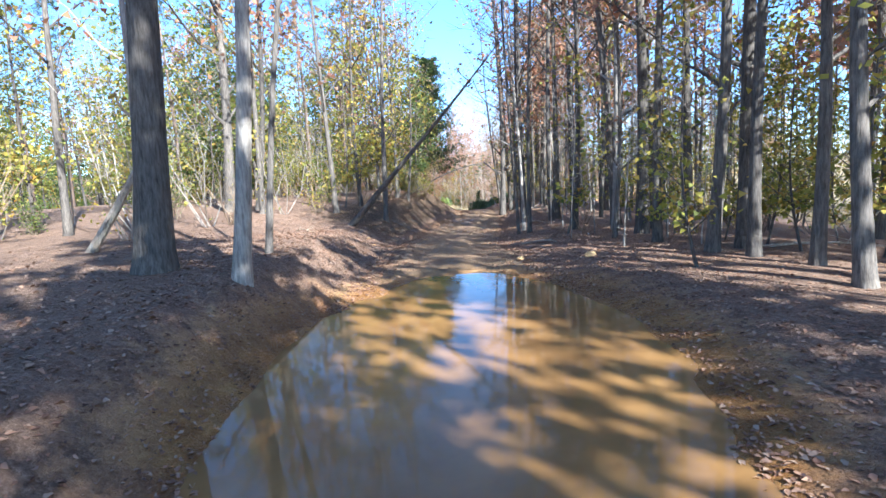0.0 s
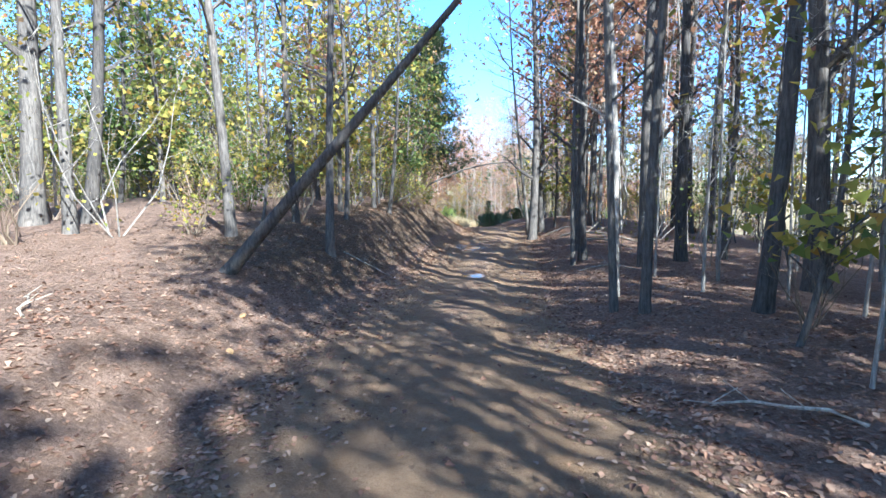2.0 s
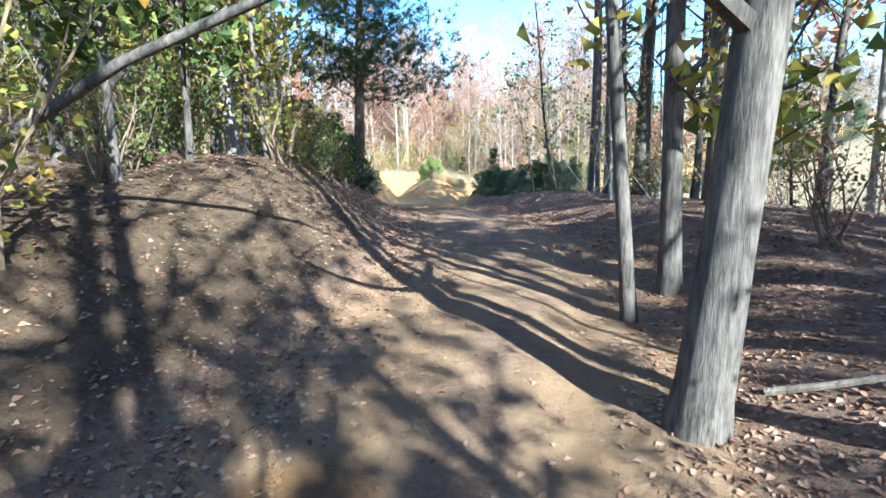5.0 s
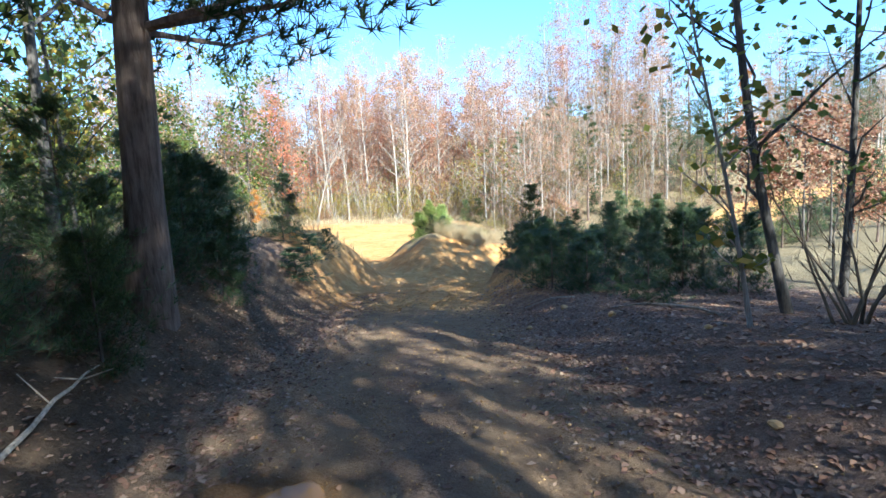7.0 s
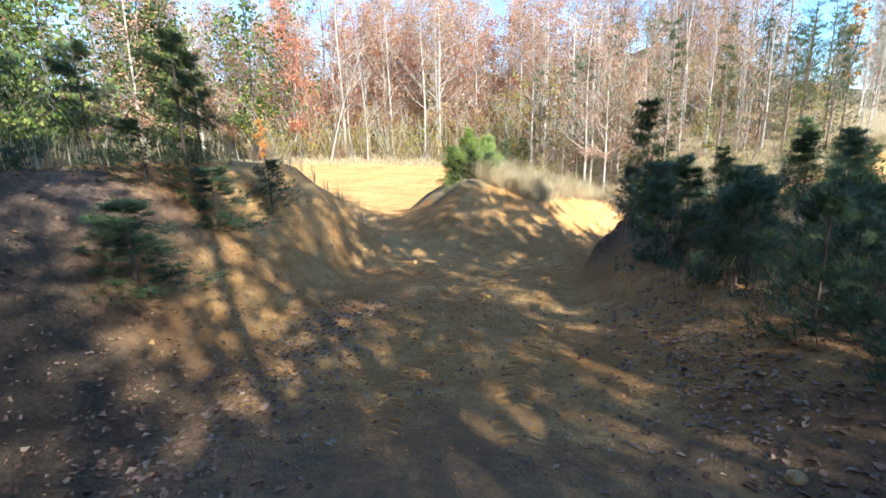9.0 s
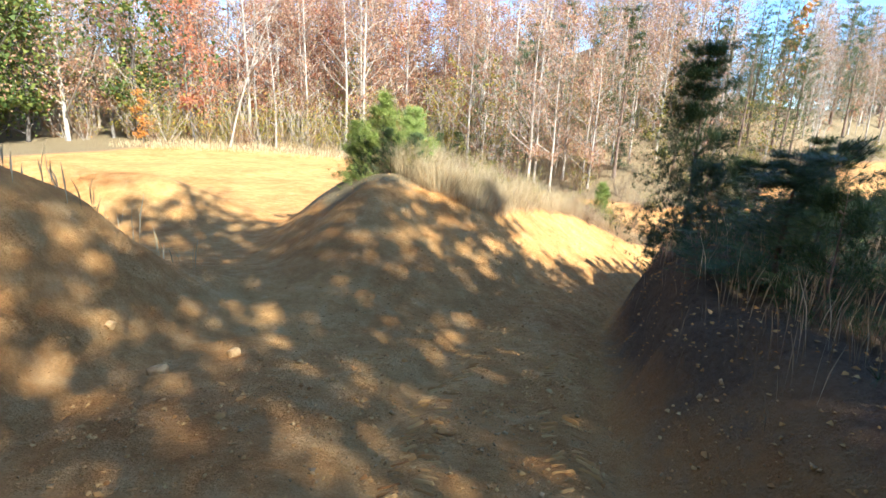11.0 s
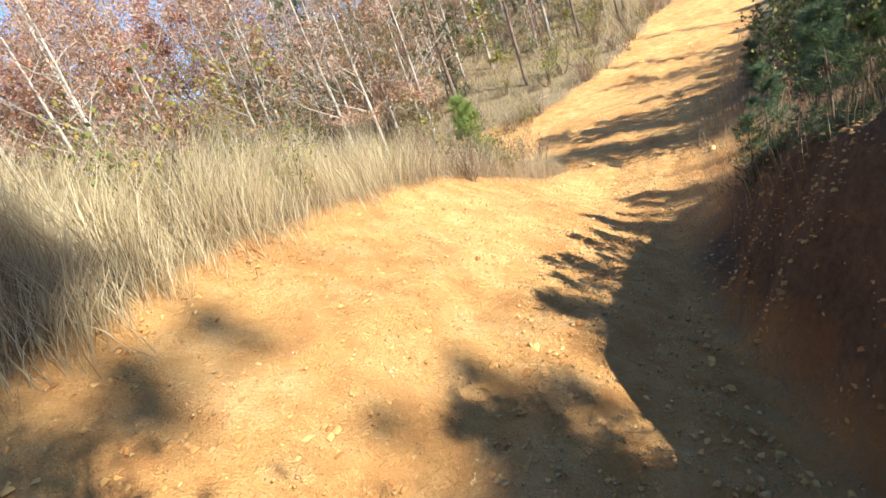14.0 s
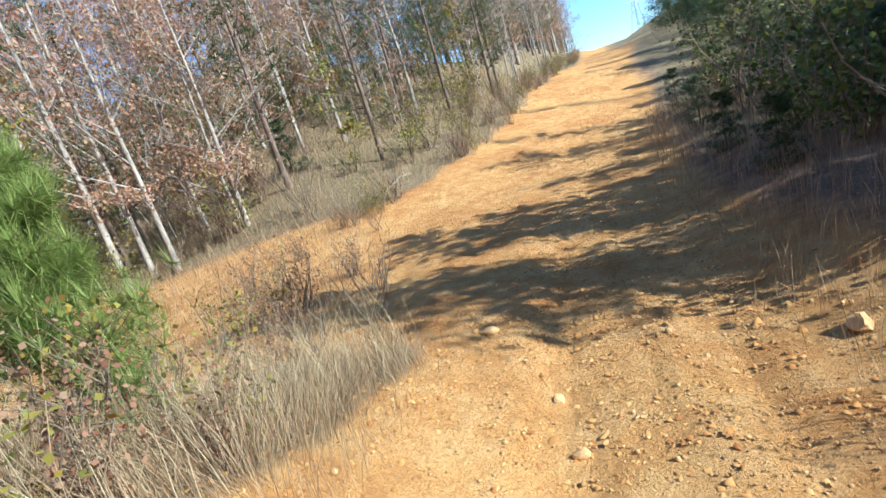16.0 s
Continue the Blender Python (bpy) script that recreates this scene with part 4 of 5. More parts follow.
for x, y, k, s in ((8.9, 72.2, 2, 0.8), (9.9, 73.0, 0, 0.9), (11.2, 74.0, 2, 1.0), (9.4, 71.6, 2, 0.9), (12.2, 75.0, 2, 1.0), (13.4, 76.0, 0, 1.1), (14.8, 77.2, 0, 1.2), (16.3, 78.4, 2, 1.2), (10.6, 72.2, 2, 1.2), (5.4, 67.6, 3, 0.6), (6.0, 68.6, 0, 0.5),
                   (17.9, 80.0, 1, 0.8), (20.9, 81.6, 2, 0.8), (12.4, 73.6, 2, 1.5), (14.8, 75.2, 0, 1.7), (7.6, 70.9, 3, 0.6), (6.6, 69.4, 3, 0.55), (24.0, 83.7, 2, 0.9)):
    placed(SHRUBS[k], x, y, s, x * 3 + y, 0.05)
# bushes that crowd the track on both sides
for x, y, k, s in ((1.6, 53.2, 3, 0.8), (1.3, 54.6, 3, 0.75), (1.35, 56.2, 3, 0.8), (2.3, 56.0, 3, 0.9), (3.0, 55.0, 3, 0.9), (3.4, 53.6, 3, 0.9), (4.2, 55.6, 3, 1.0), (5.0, 52.6, 3, 0.9), (5.4, 56.2, 3, 1.0), (2.0, 57.6, 3, 0.8), (3.2, 58.0, 3, 0.9), (4.4, 51.4, 3, 0.7), (0.85, 57.6, 0, 0.6), (1.5, 53.9, 0, 0.45), (2.1, 52.8, 3, 0.6), (2.8, 52.5, 0, 0.5), (3.6, 52.2, 0, 0.55), (4.6, 53.4, 0, 0.85),
                   (1.8, 55.1, 0, 0.6), (2.5, 54.0, 0, 0.6), (-4.7, 56.4, 0, 0.8), (-4.9, 58.2, 3, 0.7), (-4.4, 54.6, 0, 0.9), (-5.6, 57.2, 0, 1.1), 
                   (-4.6, 51.4, 0, 1.2), (-5.6, 52.6, 0, 1.3), (-6.6, 53.8, 1, 0.7), (-2.9, 45.6, 3, 0.8), (-3.8, 44.4, 0, 0.9), (-3.2, 43.0, 0, 0.7)):
    placed(PINES[k], x, y, s, x * 3 + y, 0.05, bush_top(x, y, PINE_TALL[k], s))
# leafy trees added to shade the bank beside the narrow stretch
for x, y, k, s in ((5.2, 31.6, 9, 0.7), (5.5, 39.2, 6, 0.9), (9.5, 34.2, 6, 1.0), (7.4, 36.9, 6, 0.95)):
    placed(WOOD[k], x, y, s, x * 3 + y, 0.05)
# low trees that shade the verge
for x, y, s in ((12.4, 69.0, 0.42), (14.4, 70.6, 0.42), (13.8, 66.6, 0.42), (15.8, 68.2, 0.42), (18.0, 70.2, 0.4), (18.2, 70.1, 0.24), (20.7, 72.0, 0.22), (23.6, 74.1, 0.22), (27.0, 76.6, 0.24), (31.0, 80.0, 0.26)):
    placed(WOOD[8], x, y, s, x * 3 + y, 0.05)
# young pines on the slope beside the upper track
for x, y, s in ((30.5, 87.6, 1.1), (34.6, 90.4, 1.1), (37.2, 91.8, 1.2), (39.5, 94.6, 1.2), (43.0, 96.4, 1.3), (45.0, 99.4, 1.3), (49.0, 101.6, 1.3), (52.0, 105.6, 1.4)):
    placed(PINES[1], x, y, s, x * 3 + y, 0.05)
# pines on the mound and beside the upper track
for x, y, k, s in ((-2.75, 66.9, 2, 1.2), (-3.35, 67.3, 2, 0.8), (-2.2, 67.3, 2, 1.0), (-2.55, 66.55, 3, 0.55), (-3.1, 66.8, 3, 0.5), (-2.1, 66.75, 3, 0.5), (-2.6, 67.6, 3, 0.8), (-0.2, 71.6, 2, 0.6), (8.9, 90.0, 0, 0.9), (-1.5, 92.5, 0, 1.2), (-2.8, 93.5, 0, 1.0)):
    placed(PINES[k], x, y, s, x * 3 + y, 0.03)

placed(PINES[2], 3.7, 74.1, 0.95, 1.0, 0.03, tall=1.25)

# ---- the far side of the clearing ----
NAMED = [(7, -10.6, 98.0, 1.05), (1, -10.0, 101.0, 1.0), (7, 7.0, 112.5, 1.1), (1, 8.2, 116.5, 1.05), (3, -22.3, 97.0, 1.1), (2, -27.2, 97.5, 1.5), (3, -19.5, 103.0, 1.0), (4, -25.0, 94.5, 0.5),
         (4, 17.5, 106.0, 0.9), (6, 6.2, 106.0, 0.7), (5, 20.0, 104.0, 0.85), (5, 23.0, 107.0, 0.95), (5, 15.0, 111.5, 0.9), (4, 31.0, 112.0, 1.3), (0, -6.0, 99.5, 1.0), (0, -2.0, 102.0, 0.95),
         (7, 12.5, 106.5, 0.6), (7, 16.2, 112.0, 0.7), (1, 1.5, 105.0, 0.9), (0, -14.0, 99.5, 0.95), (2, -34.0, 92.0, 1.0), (7, -15.5, 96.0, 0.7)]
leaning = hardwood(31, 10, 0.2, (3.6, 0.4), 0.45, 12, 0.22, 6, 0, 0.2, BARK_PALE, None, "leaning white trunk with bare limbs at the edge of the woods", fine=True)
stand(leaning, -18.8, 95.2)
taken.append((-18.8, 95.2))
for k, x, y, s in NAMED:
    taken.append((x, y))
    placed(FAR[k], x, y, s, x * 2 + y, 0.05)
scatter(80, (-46, 26, 97, 110), [FAR[i] for i in (0, 0, 1, 1, 7, 8, 8, 6)], 1.2, lambda x, y: off_road(x, y) < -11 and y > 97.5 + max(0, x) * 0.35, 0.8, 1.2)
back = wood_plan(100, (-66, 24, 106, 132), [FAR[i] for i in (0, 0, 1, 0, 6, 0, 3, 8)], 1.4, lambda x, y: y > 107 + max(0, x) * 0.3, 0.85, 1.2)
back += wood_plan(60, (-34, 12, 101, 118), [FAR[i] for i in (0, 0, 8, 1, 0, 3)], 1.1, lambda x, y: y > 103 + max(0, x) * 0.35, 0.75, 1.05)
back += wood_plan(42, (-60, 26, 124, 136), [FAR[i] for i in (8, 6, 1)], 1.2, lambda x, y: True, 0.7, 1.0)
back += wood_plan(60, (-75, -24, 62, 104), [FAR[i] for i in (0, 2, 2, 1, 2, 0)], 1.7, lambda x, y: x < -24 - (y - 60) * 0.08, 1.0, 1.4)
back += wood_plan(70, (16, 46, 88, 128), [FAR[i] for i in (5, 5, 1, 0, 7, 8, 5, 8)], 1.5, lambda x, y: -22 < off_road(x, y) < -7.5, 0.45, 0.75)
back += wood_plan(95, (40, 120, 100, 185), [FAR[i] for i in (5, 5, 1, 0, 5, 8)], 1.7, lambda x, y: -26 < off_road(x, y) < -8.5, 0.8, 1.1)
back += wood_plan(28, (50, 120, 20, 150), [FAR[i] for i in (5, 2, 0, 5)], 2.2, lambda x, y: off_road(x, y) > 14, 0.7, 1.0)
back += wood_plan(9, (12, 34, 70, 92), [FAR[i] for i in (5, 2, 5)], 1.8, lambda x, y: 7 < off_road(x, y) < 16, 0.35, 0.5)
back += wood_plan(60, (-1, 24, 87, 106), [FAR[i] for i in (0, 1, 8, 7, 8, 1, 5, 5, 6)], 1.2, lambda x, y: off_road(x, y) < -8.5 and y > 88 - 0.15 * x, 0.45, 0.78)
joined("far_woods", back, "far belt of bare and russet autumn trees", "woods")

brush = [(rng.choice([SHRUBS[0], SHRUBS[1], SHRUBS[3], SHRUBS[4], SHRUBS[4]]), x, y, rng.uniform(0.9, 1.7), rng.uniform(0, 6.28)) for x, y in
         [(rng.uniform(-34, 26), 0) for _ in range(180)] for y in (95.5 + max(0, x) * 0.4 + abs(rng.gauss(0, 3.0)),) if off_road(x, y) < -6]
joined("edge_brush", brush, "brown and yellow brush along the edge of the woods", "brush")

weeds = []
for _ in range(110):
    y = rng.uniform(75, 112)
    side = -(np.interp(y, [74, 77, 80, 82, 85, 95], [2.4, 4.0, 6.5, 7.5, 5.5, 4.2]) + abs(rng.gauss(0.4, 1.5)))
    weeds.append((rng.choice([SHRUBS[0], SHRUBS[3], SHRUBS[3], SHRUBS[1]]), float(road_x(y)) + side, y, rng.uniform(0.35, 0.75), rng.uniform(0, 6.28)))
for _ in range(80):
    x, y = rng.uniform(-1, 22), rng.uniform(84, 100)
    if off_road(x, y) < -7:
        weeds.append((rng.choice([SHRUBS[0], SHRUBS[3], SHRUBS[1]]), x, y, rng.uniform(0.6, 1.2), rng.uniform(0, 6.28)))
for _ in range(120):
    t = rng.uniform(2.5, 6.6)
    a, b = CREST[int(t)], CREST[int(t) + 1]
    off = rng.uniform(-0.75, 1.1)
    weeds.append((rng.choice([SHRUBS[0], SHRUBS[3], SHRUBS[0], SHRUBS[1]]), a[0] + (b[0] - a[0]) * (t % 1) - off * 0.74, a[1] + (b[1] - a[1]) * (t % 1) + off * 0.67, rng.uniform(0.28, 0.5), rng.uniform(0, 6.28)))
joined("verge_weeds", weeds, "brown twiggy weeds on the verge of the clay track", "weeds")

# ---- grass, litter and stones ----
def blades(name, x, y, tall, wide, mat, label, lean=0.35):
    gen = np.random.default_rng(len(x))
    n = len(x)
    z = ground_z(x, y) - 0.02
    a, turn = 3.0 * wave(x, y, 0.5, 1.9) + gen.normal(0, 0.9, n), gen.uniform(0, 6.283, n)
    h = tall * gen.uniform(0.45, 1.15, n) * np.clip(0.85 + 0.3 * wave(x, y, 0.21, 0.6), 0.4, 1.4)
    dx, dy = np.cos(a) * h * gen.uniform(0.05, lean, n), np.sin(a) * h * gen.uniform(0.05, lean, n)
    wide = wide + 0.00022 * np.maximum(0, np.hypot(x - 4, y - 71) - 3)
    sx, sy = np.cos(turn) * wide, np.sin(turn) * wide
    base = np.stack([x, y, z], 1)
    side = np.stack([sx, sy, np.zeros(n)], 1)
    mid = base + np.stack([dx * 0.35, dy * 0.35, h * 0.55], 1)
    tip = base + np.stack([dx, dy, h], 1)
    v = np.stack([base, mid + side, mid - side, tip], 1).reshape(-1, 3)
    i = np.arange(n)[:, None] * 4
    f = np.concatenate([i + [[0, 1, 2]], i + [[2, 1, 3]]])
    return arrays_object(name, v, f, mat, label, "grass")


gen = np.random.default_rng(3)


def crest_grass(n, low, high):
    """Tufts along the ridge, from the crest down to the edge of the bare clay."""
    c = np.array(CREST[2:])
    k = gen.uniform(0.25, len(c) - 1.001, n)
    off = gen.uniform(low, high, n)
    tuft = gen.integers(0, n // 30, n)
    k, off = k[tuft], off[tuft]
    i, t = k.astype(int), k % 1
    p = c[i] * (1 - t)[:, None] + c[i + 1] * t[:, None]
    x, y = p[:, 0] - off * 0.74 + gen.normal(0, 0.09, n), p[:, 1] + off * 0.67 + gen.normal(0, 0.09, n)
    d = x - road_x(y)
    keep = (d < -2.08 + 0.12 * wave(x, y, 0.3, 0.4) + gen.normal(0, 0.07, n)) & ((y > 66.2) | (off > -0.3))
    return x[keep], y[keep]


cx, cy = crest_grass(130000, -1.25, 1.4)
keep = (cy < 70.6) | (gen.random(len(cy)) < 0.25)
cx, cy = cx[keep], cy[keep]
blades("dry_grass", cx, cy, 0.6, 0.0013, STRAW, "tall dry straw-coloured grass on the ridge", 0.9)
cx, cy = crest_grass(80000, -1.3, 1.3)
keep = (cy > 70.2) | (gen.random(len(cy)) < 0.4)
cx, cy = cx[keep], cy[keep]
blades("brown_grass", cx, cy, 0.36, 0.0015, WEEDS, "low brown withered grass on the ridge", 1.1)
n = 60000
fx, fy = gen.uniform(-6, 26, n), gen.uniform(72, 104, n)
d = fx - road_x(fy)
keep = (d < -0.4 - np.interp(fy, [74, 77, 80, 82, 85, 95], [2.4, 4.0, 6.5, 7.5, 5.5, 4.2]) + gen.normal(0, 0.4, n)) & (fy > 75 + (4 - fx) * 1.0 * (fx < 4)) & ((fx > 0) | (fy > 92 - 0.5 * fx))
blades("field_grass", fx[keep], fy[keep], 0.5, 0.0022, WEEDS, "dry brown grass along the edge of the woods", 0.7)
n = 85000
fx, fy = gen.uniform(0.3, 18, n), gen.uniform(55, 86, n)
d = fx - road_x(fy)
keep = (d > np.interp(fy, [56, 60, 69, 75], [2.0, 1.45, 1.45, 1.4]) + gen.normal(0, 0.2, n)) & (d < 8)
blades("bank_grass", fx[keep], fy[keep], 0.45, 0.002, WEEDS, "dry grass on the shaded bank beside the track")
n = 11000
fx, fy = gen.normal(3.2, 0.8, n), gen.normal(73.6, 0.9, n)
keep = fx - road_x(fy) < -1.7
blades("roadside_weeds", fx[keep], fy[keep], 0.45, 0.0015, WEEDS, "brown dry weeds round a young pine", 0.6)
n = 5000
fx, fy = gen.uniform(-26, -4, n), gen.uniform(92, 99, n)
blades("edge_grass", fx, fy, 0.5, 0.006, STRAW, "pale dry grass at the foot of the woods")
n = 2600
fx, fy = gen.uniform(-11, -4.4, n), gen.uniform(54, 63, n)
keep = fx - road_x(fy) < -4.6
blades("bank_top_grass", fx[keep], fy[keep], 0.5, 0.007, STRAW, "dry grass along the top of a dirt bank")


def leaf_litter(n):
    y = gen.uniform(-1, 57, n)
    d = gen.normal(0, 3.2, n)
    d = np.where(np.abs(d) < 1.5, d * 1.35, d)
    keep = (gen.random(n) < np.clip((np.abs(d) - 0.55) * 0.9, 0.07, 1)) & (gen.random(n) < 1.1 - 0.4 * sstep(46, 56, y))
    x = road_x(y) + d
    for bx, by, rx, ry, deep in PUDDLES:
        keep &= ((x - bx) / rx) ** 2 + ((y - by) / ry) ** 2 > 1.0
    x, y = x[keep], y[keep]
    n = len(x)
    z = ground_z(x, y) + 0.004
    size = gen.uniform(0.015, 0.04, n)
    a = gen.uniform(0, 6.283, n)
    ux, uy = np.cos(a), np.sin(a)
    tilt, curl = gen.normal(0, 0.16, n), gen.uniform(0.0, 0.35, n)
    p = np.stack([x, y, z], 1)
    along = np.stack([ux, uy, tilt], 1) * size[:, None]
    across = np.stack([-uy, ux, gen.normal(0, 0.2, n)], 1) * (size * 0.6)[:, None]
    up = np.zeros((n, 3))
    up[:, 2] = size * curl + np.abs(tilt) * size
    v = np.stack([p - along, p + across + up, p + along, p - across + up], 1).reshape(-1, 3)
    i = np.arange(n)[:, None] * 4
    f = np.concatenate([i + [[0, 1, 2]], i + [[0, 2, 3]]])
    return arrays_object("leaf_litter", v, f, LITTER, "dry brown fallen leaves covering the forest floor", "leaves")


leaf_litter(150000)


def rock(seed, size, label="weathered sandy stone lying on the dirt"):
    r = random.Random(seed)
    bm = bmesh.new()
    bmesh.ops.create_icosphere(bm, subdivisions=2, radius=1)
    cuts = [(Vector((r.gauss(0, 1), r.gauss(0, 1), r.gauss(0, 1))).normalized(), r.uniform(0.55, 0.85)) for _ in range(9)]
    for v in bm.verts:
        for way, far in cuts:
            over = v.co.dot(way) - far
            if over > 0:
                v.co -= way * over
        v.co *= 1 + 0.06 * noise.noise(v.co * 3 + Vector((seed, 0, 0)))
        v.co = Vector((v.co.x * 1.1, v.co.y * 0.9, v.co.z * 0.72)) * size
    me = bpy.data.meshes.new("stone")
    bm.to_mesh(me)
    bm.free()
    me.materials.append(STONE)
    return tagged(new("stone", me), label, "stone", "loose stones")


for k, (x, y, size) in enumerate(((7.30, 72.47, 0.08), (4.6, 72.9, 0.045), (5.2, 72.4, 0.04), (5.9, 73.5, 0.05), (5.6, 73.0, 0.05), (8.0, 75.2, 0.06), (-2.6, 18.1, 0.06), (-2.2, 16.9, 0.05), (1.9, 12.9, 0.1),
                                  (3.3, 12.2, 0.13), (-3.6, 60.3, 0.1), (-3.2, 60.8, 0.08), (-4.2, 60.6, 0.07), (1.0, 50.6, 0.06), (1.6, 51.2, 0.07), (2.1, 49.9, 0.07), (-1.9, 52.4, 0.06), (0.6, 53.2, 0.06),
                                  (-0.6, 51.6, 0.05), (6.2, 74.6, 0.07), (2.7, 48.2, 0.05), (2.3, 46.1, 0.05))):
    stone = rock(k, size)
    stone.location = (x, y, float(ground_z(x, y)) + size * 0.2)
    stone.rotation_euler = (0, 0, k * 1.3)


def gravel(n):
    y = np.concatenate([gen.uniform(44, 60, n // 3), gen.uniform(66, 80, n - n // 3)])
    x = road_x(y) + gen.normal(0.2, 1.25, n)
    size = gen.uniform(0.004, 0.013, n) * np.where(gen.random(n) < 0.06, 2.0, 1)
    z = ground_z(x, y) + size * 0.25
    c = np.stack([x, y, z], 1)
    unit = np.array([[1, 0, 0], [0, 1, 0], [-1, 0, 0], [0, -1, 0], [0, 0, 0.7], [0, 0, -0.7]])
    v = (c[:, None, :] + unit[None] * size[:, None, None] * gen.uniform(0.5, 1.3, (n, 6, 1)) + gen.normal(0, 0.25, (n, 6, 3)) * size[:, None, None]).reshape(-1, 3)
    tri = np.array([[0, 1, 4], [1, 2, 4], [2, 3, 4], [3, 0, 4], [1, 0, 5], [2, 1, 5], [3, 2, 5], [0, 3, 5]])
    f = (np.arange(n)[:, None, None] * 6 + tri[None]).reshape(-1, 3)
    return arrays_object("gravel", v, f, STONE, "loose gravel and broken stone on the track", "gravel")


gravel(24000)


def clods(n):
    y = gen.uniform(54, 76, n)
    x = road_x(y) + gen.normal(-0.6, 1.7, n)
    lump = wave(x, y, 0.33, 0.2)
    keep = gen.random(n) < 0.25 + 0.5 * (lump > 0.4)
    x, y = x[keep], y[keep]
    n = len(x)
    size = gen.uniform(0.006, 0.02, n) * np.where(gen.random(n) < 0.05, 1.7, 1)
    c = np.stack([x, y, ground_z(x, y) + size * 0.1], 1)
    unit = np.array([[1, 0, 0], [0, 1, 0], [-1, 0, 0], [0, -1, 0], [0.2, 0.1, 0.6]])
    v = (c[:, None, :] + unit[None] * size[:, None, None] * gen.uniform(0.6, 1.4, (n, 5, 1)) + gen.normal(0, 0.2, (n, 5, 3)) * size[:, None, None]).reshape(-1, 3)
    tri = np.array([[0, 1, 4], [1, 2, 4], [2, 3, 4], [3, 0, 4]])
    f = (np.arange(n)[:, None, None] * 5 + tri[None]).reshape(-1, 3)
    return arrays_object("clay_clods", v, f, EARTH_LUMP, "crumbled lumps of orange clay on the banks and track", "clods")


clods(42000)


def tread_marks():
    """Bars of clay pressed up by tyre lugs, in two rows to each wheel track."""
    y = np.repeat(np.arange(53.5, 61.5, 0.085), 4)
    n = len(y)
    row = np.tile([-0.64, -0.46, 0.3, 0.48], n // 4)
    y = y + gen.normal(0, 0.008, n) + np.where((row < -0.5) | (row > 0.4), 0.04, 0.0)
    x = road_x(y) + row + 0.08 * np.sin(y * 0.9) + gen.normal(0, 0.012, n)
    keep = (wave(x, y, 0.9, 0.4) > -0.35) & (gen.random(n) < 0.85)
    x, y, row = x[keep], y[keep], row[keep]
    n = len(x)
    turn = np.where((row < -0.5) | (np.abs(row - 0.3) < 0.05), 0.45, -0.45) + gen.normal(0, 0.1, n)
    half, deep, high = gen.uniform(0.05, 0.085, n), gen.uniform(0.012, 0.022, n), gen.uniform(0.004, 0.014, n)
    ux, uy = np.cos(turn), np.sin(turn)
    corners = []
    for a, b, up in ((-1, -1, 0), (1, -1, 0), (1, 1, 0), (-1, 1, 0), (-0.8, -0.35, 1), (0.8, -0.35, 1), (0.8, 0.35, 1), (-0.8, 0.35, 1)):
        px, py = x + a * half * ux - b * deep * uy, y + a * half * uy + b * deep * ux
        corners.append(np.stack([px, py, ground_z(px, py) + np.where(up, high, -0.01) + gen.normal(0, 0.002, n)], 1))
    v = np.stack(corners, 1).reshape(-1, 3)
    quad = np.array([[0, 1, 5, 4], [1, 2, 6, 5], [2, 3, 7, 6], [3, 0, 4, 7], [4, 5, 6, 7]])
    f = (np.arange(n)[:, None, None] * 8 + quad[None]).reshape(-1, 4)
    return arrays_object("tread_marks", v, f, EARTH_LUMP, "tyre tread marks pressed into the clay track", "tyre tracks")


tread_marks()


def fallen_branch(x, y, length, turn, thick, label="dead fallen branch lying on the leaves"):
    r = random.Random(int(x * 100 + y))
    s = Shape()
    line = []
    for k in range(6):
        t = k / 5
        px, py = x + math.cos(turn) * length * t + r.gauss(0, 0.03), y + math.sin(turn) * length * t + r.gauss(0, 0.03)
        line.append(Vector((px, py, float(ground_z(px, py)) + thick * 0.5 + (0.05 * length * math.sin(t * 3.1)))))
    s.tube(line, [thick * (1 - 0.6 * k / 5) for k in range(6)], 6)
    for k in range(3):
        b = at_height(line, r.uniform(0.3, 0.9))
        w = Vector((r.gauss(0, 1), r.gauss(0, 1), 0.5)).normalized() * length * 0.2
        s.tube([b, b + w], [thick * 0.35, 0.004], 4)
    return tagged(new("fallen_branch", s.mesh("fallen_branch", DEAD_WOOD)), label, "branch", "dead wood")


for x, y, length, turn, thick in ((7.0, 12.5, 3.2, -0.4, 0.03), (3.6, 30.5, 3.4, -0.9, 0.05), (4.2, 29.0, 2.2, -1.2, 0.035), (3.3, 33.0, 1.8, -0.7, 0.03), (-3.9, 16.2, 1.3, 2.2, 0.02),
                                  (3.1, 15.2, 1.2, 2.5, 0.018), (2.6, 44.2, 1.3, 0.7, 0.02), (3.2, 49.2, 1.6, 2.3, 0.025), (1.8, 51.8, 0.9, 2.6, 0.02), (2.4, 53.0, 1.2, 2.2, 0.02),
                                  (-2.2, 45.2, 1.4, 1.9, 0.02), (4.6, 40.0, 2.2, 1.0, 0.03), (-2.6, 23.4, 1.1, 0.2, 0.02), (2.9, 23.6, 1.4, -0.5, 0.02), (9.4, 83.5, 1.4, 0.6, 0.03), (3.7, 70.1, 0.8, 1.2, 0.01)):
    fallen_branch(x, y, length, turn, thick)

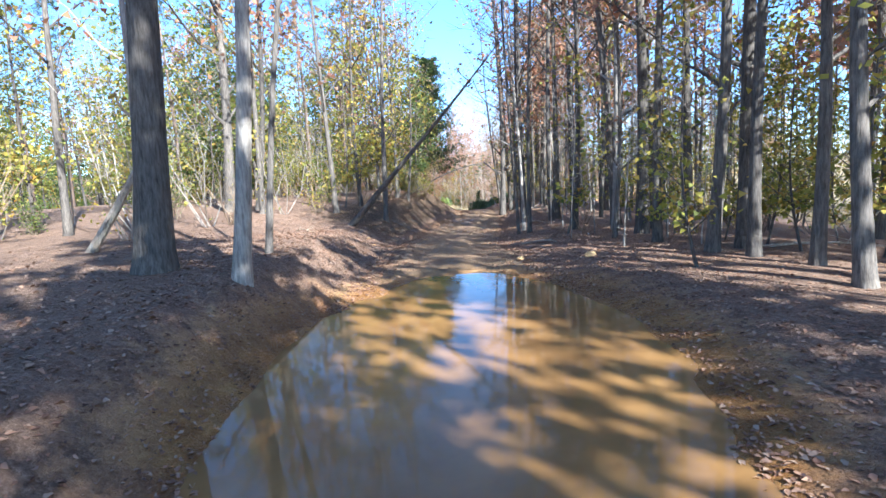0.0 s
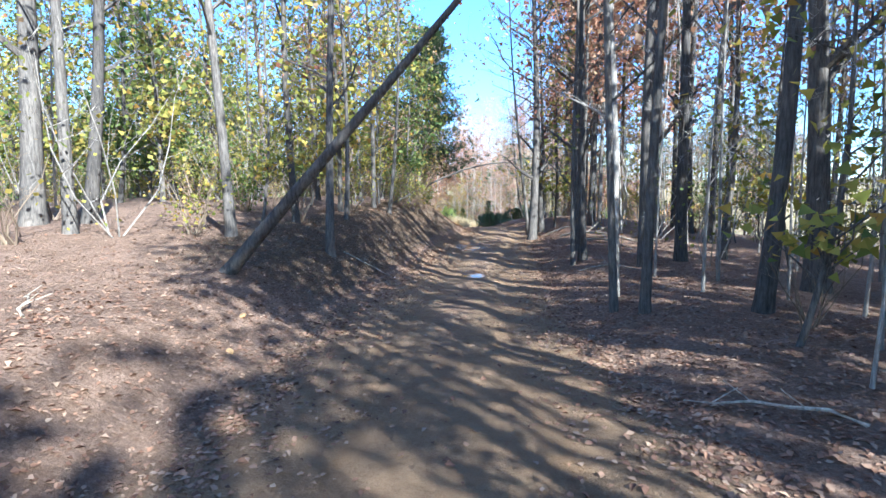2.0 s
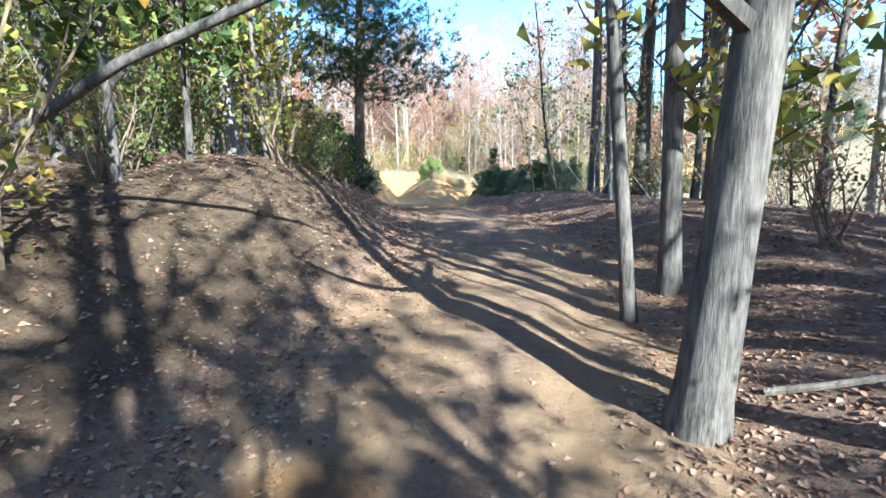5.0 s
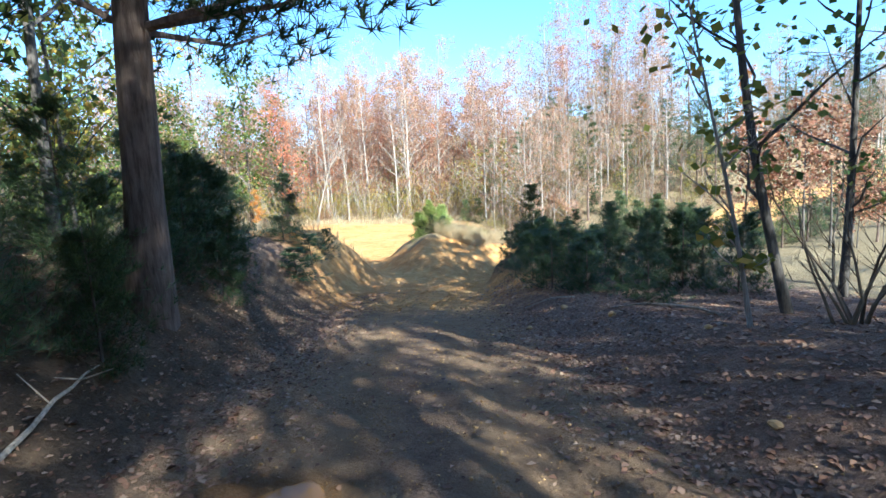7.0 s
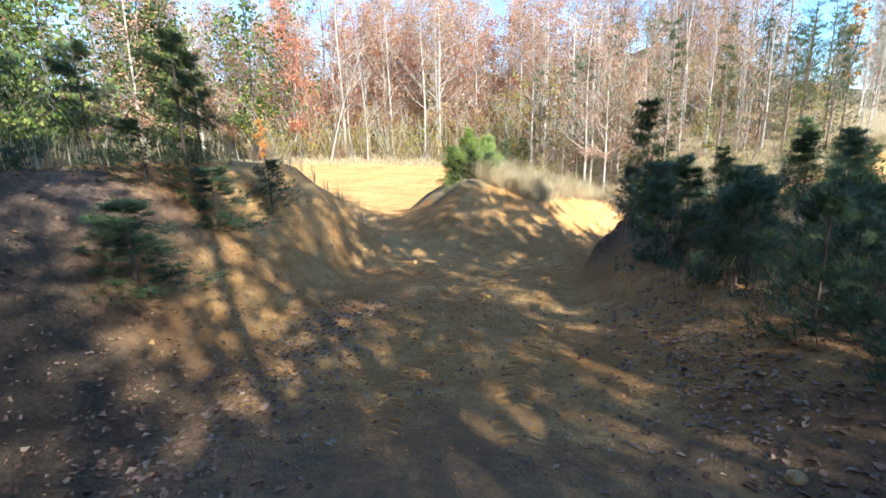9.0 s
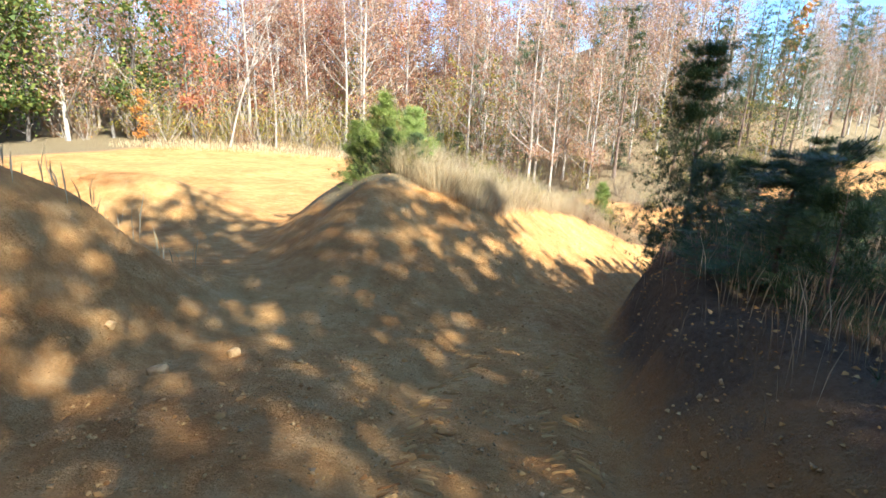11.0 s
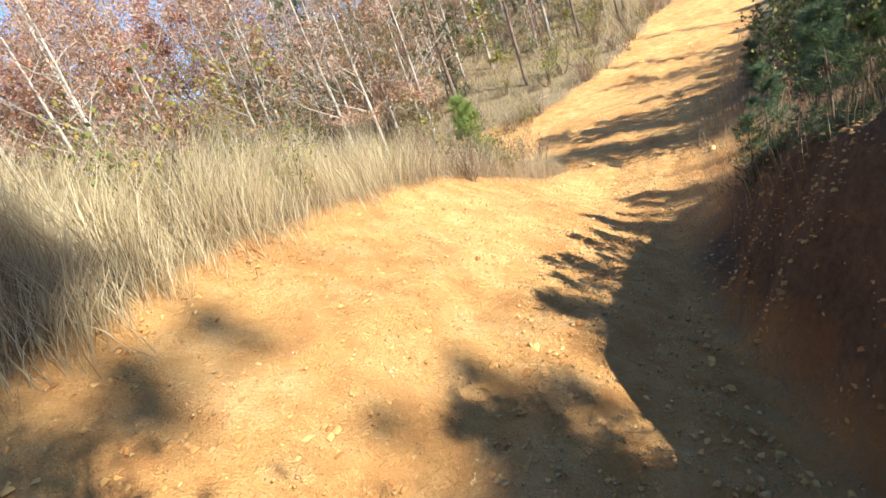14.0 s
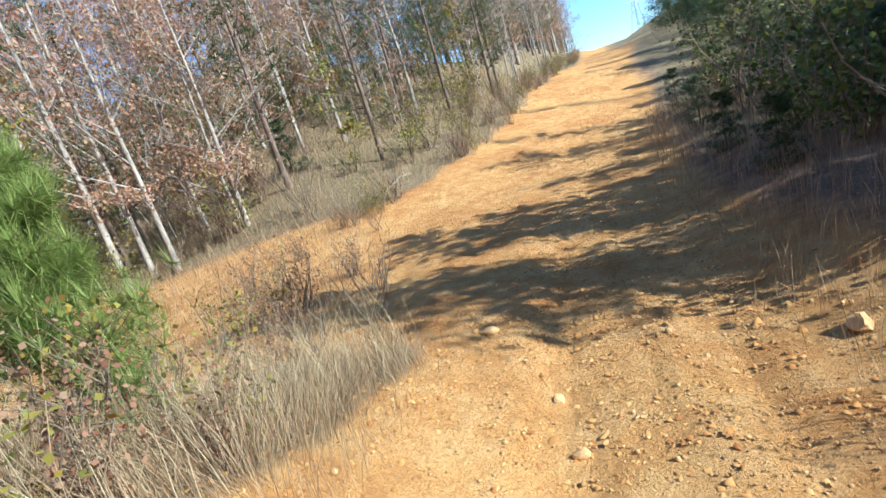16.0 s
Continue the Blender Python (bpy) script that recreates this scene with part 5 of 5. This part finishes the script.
# thin trunk arching over the track, and a dead pole leaning among the trees
s = Shape()
s.tube([(-3.3, 32.6, float(ground_z(-3.3, 32.6)) - 0.1), (-2.2, 33, 2.05), (-1.1, 33, 2.6), (0.1, 33.1, 3.05), (1.1, 33.2, 3.25), (2.1, 33.2, 3.3)], [0.05, 0.045, 0.04, 0.035, 0.028, 0.01], 6)
arch = tagged(new("bent_sapling"), "bare sapling bent in an arch over the track", "sapling")
part("trunk", s, BARK_GREY, arch, smooth=True)
s = Shape()
s.tube([(-6.4, 10.6, float(ground_z(-6.4, 10.6)) - 0.05), (-5.9, 10.8, 2.1), (-5.35, 11.0, 3.1)], [0.09, 0.08, 0.05], 7)
tagged(new("leaning_pole", s.mesh("leaning_pole", DEAD_WOOD)), "dead pale trunk leaning against a tree", "dead trunk")


# ---- pylon on the far ridge ----
def pylon(x, y, z, height):
    tower = tagged(new("pylon"), "steel lattice power pylon on the far ridge", "pylon")
    metal = material("galvanised_steel", 0.5, 0.5)[0]
    b = metal.node_tree.nodes["Principled BSDF"]
    b.inputs["Base Color"].default_value, b.inputs["Metallic"].default_value = (0.45, 0.47, 0.5, 1), 0.6
    for sx, sy in ((-1, -1), (1, -1), (1, 1), (-1, 1)):
        s = Shape()
        s.tube([(sx * 2.6, sy * 2.6, 0), (sx * 0.8, sy * 0.8, height * 0.7), (sx * 0.3, sy * 0.3, height)], [0.12, 0.1, 0.07], 4)
        part("leg", s, metal, tower)
        for k in range(7):
            t0, t1 = k / 8, (k + 1) / 8
            w0, w1 = 2.6 - 2.3 * t0, 2.6 - 2.3 * t1
            s = Shape()
            s.tube([(sx * w0, sy * w0, t0 * height), (-sy * w1, sx * w1, t1 * height)], [0.05, 0.05], 3)
            part("brace", s, metal, tower)
    for level in (0.72, 0.86):
        s = Shape()
        s.tube([(-5, 0, level * height), (0, 0, level * height + 0.5), (5, 0, level * height)], [0.07, 0.1, 0.07], 4)
        part("arm", s, metal, tower)
    tower.location = (x, y, z)
    return tower


pylon(150, 184, float(ground_z(150, 184)) - 0.2, 17)
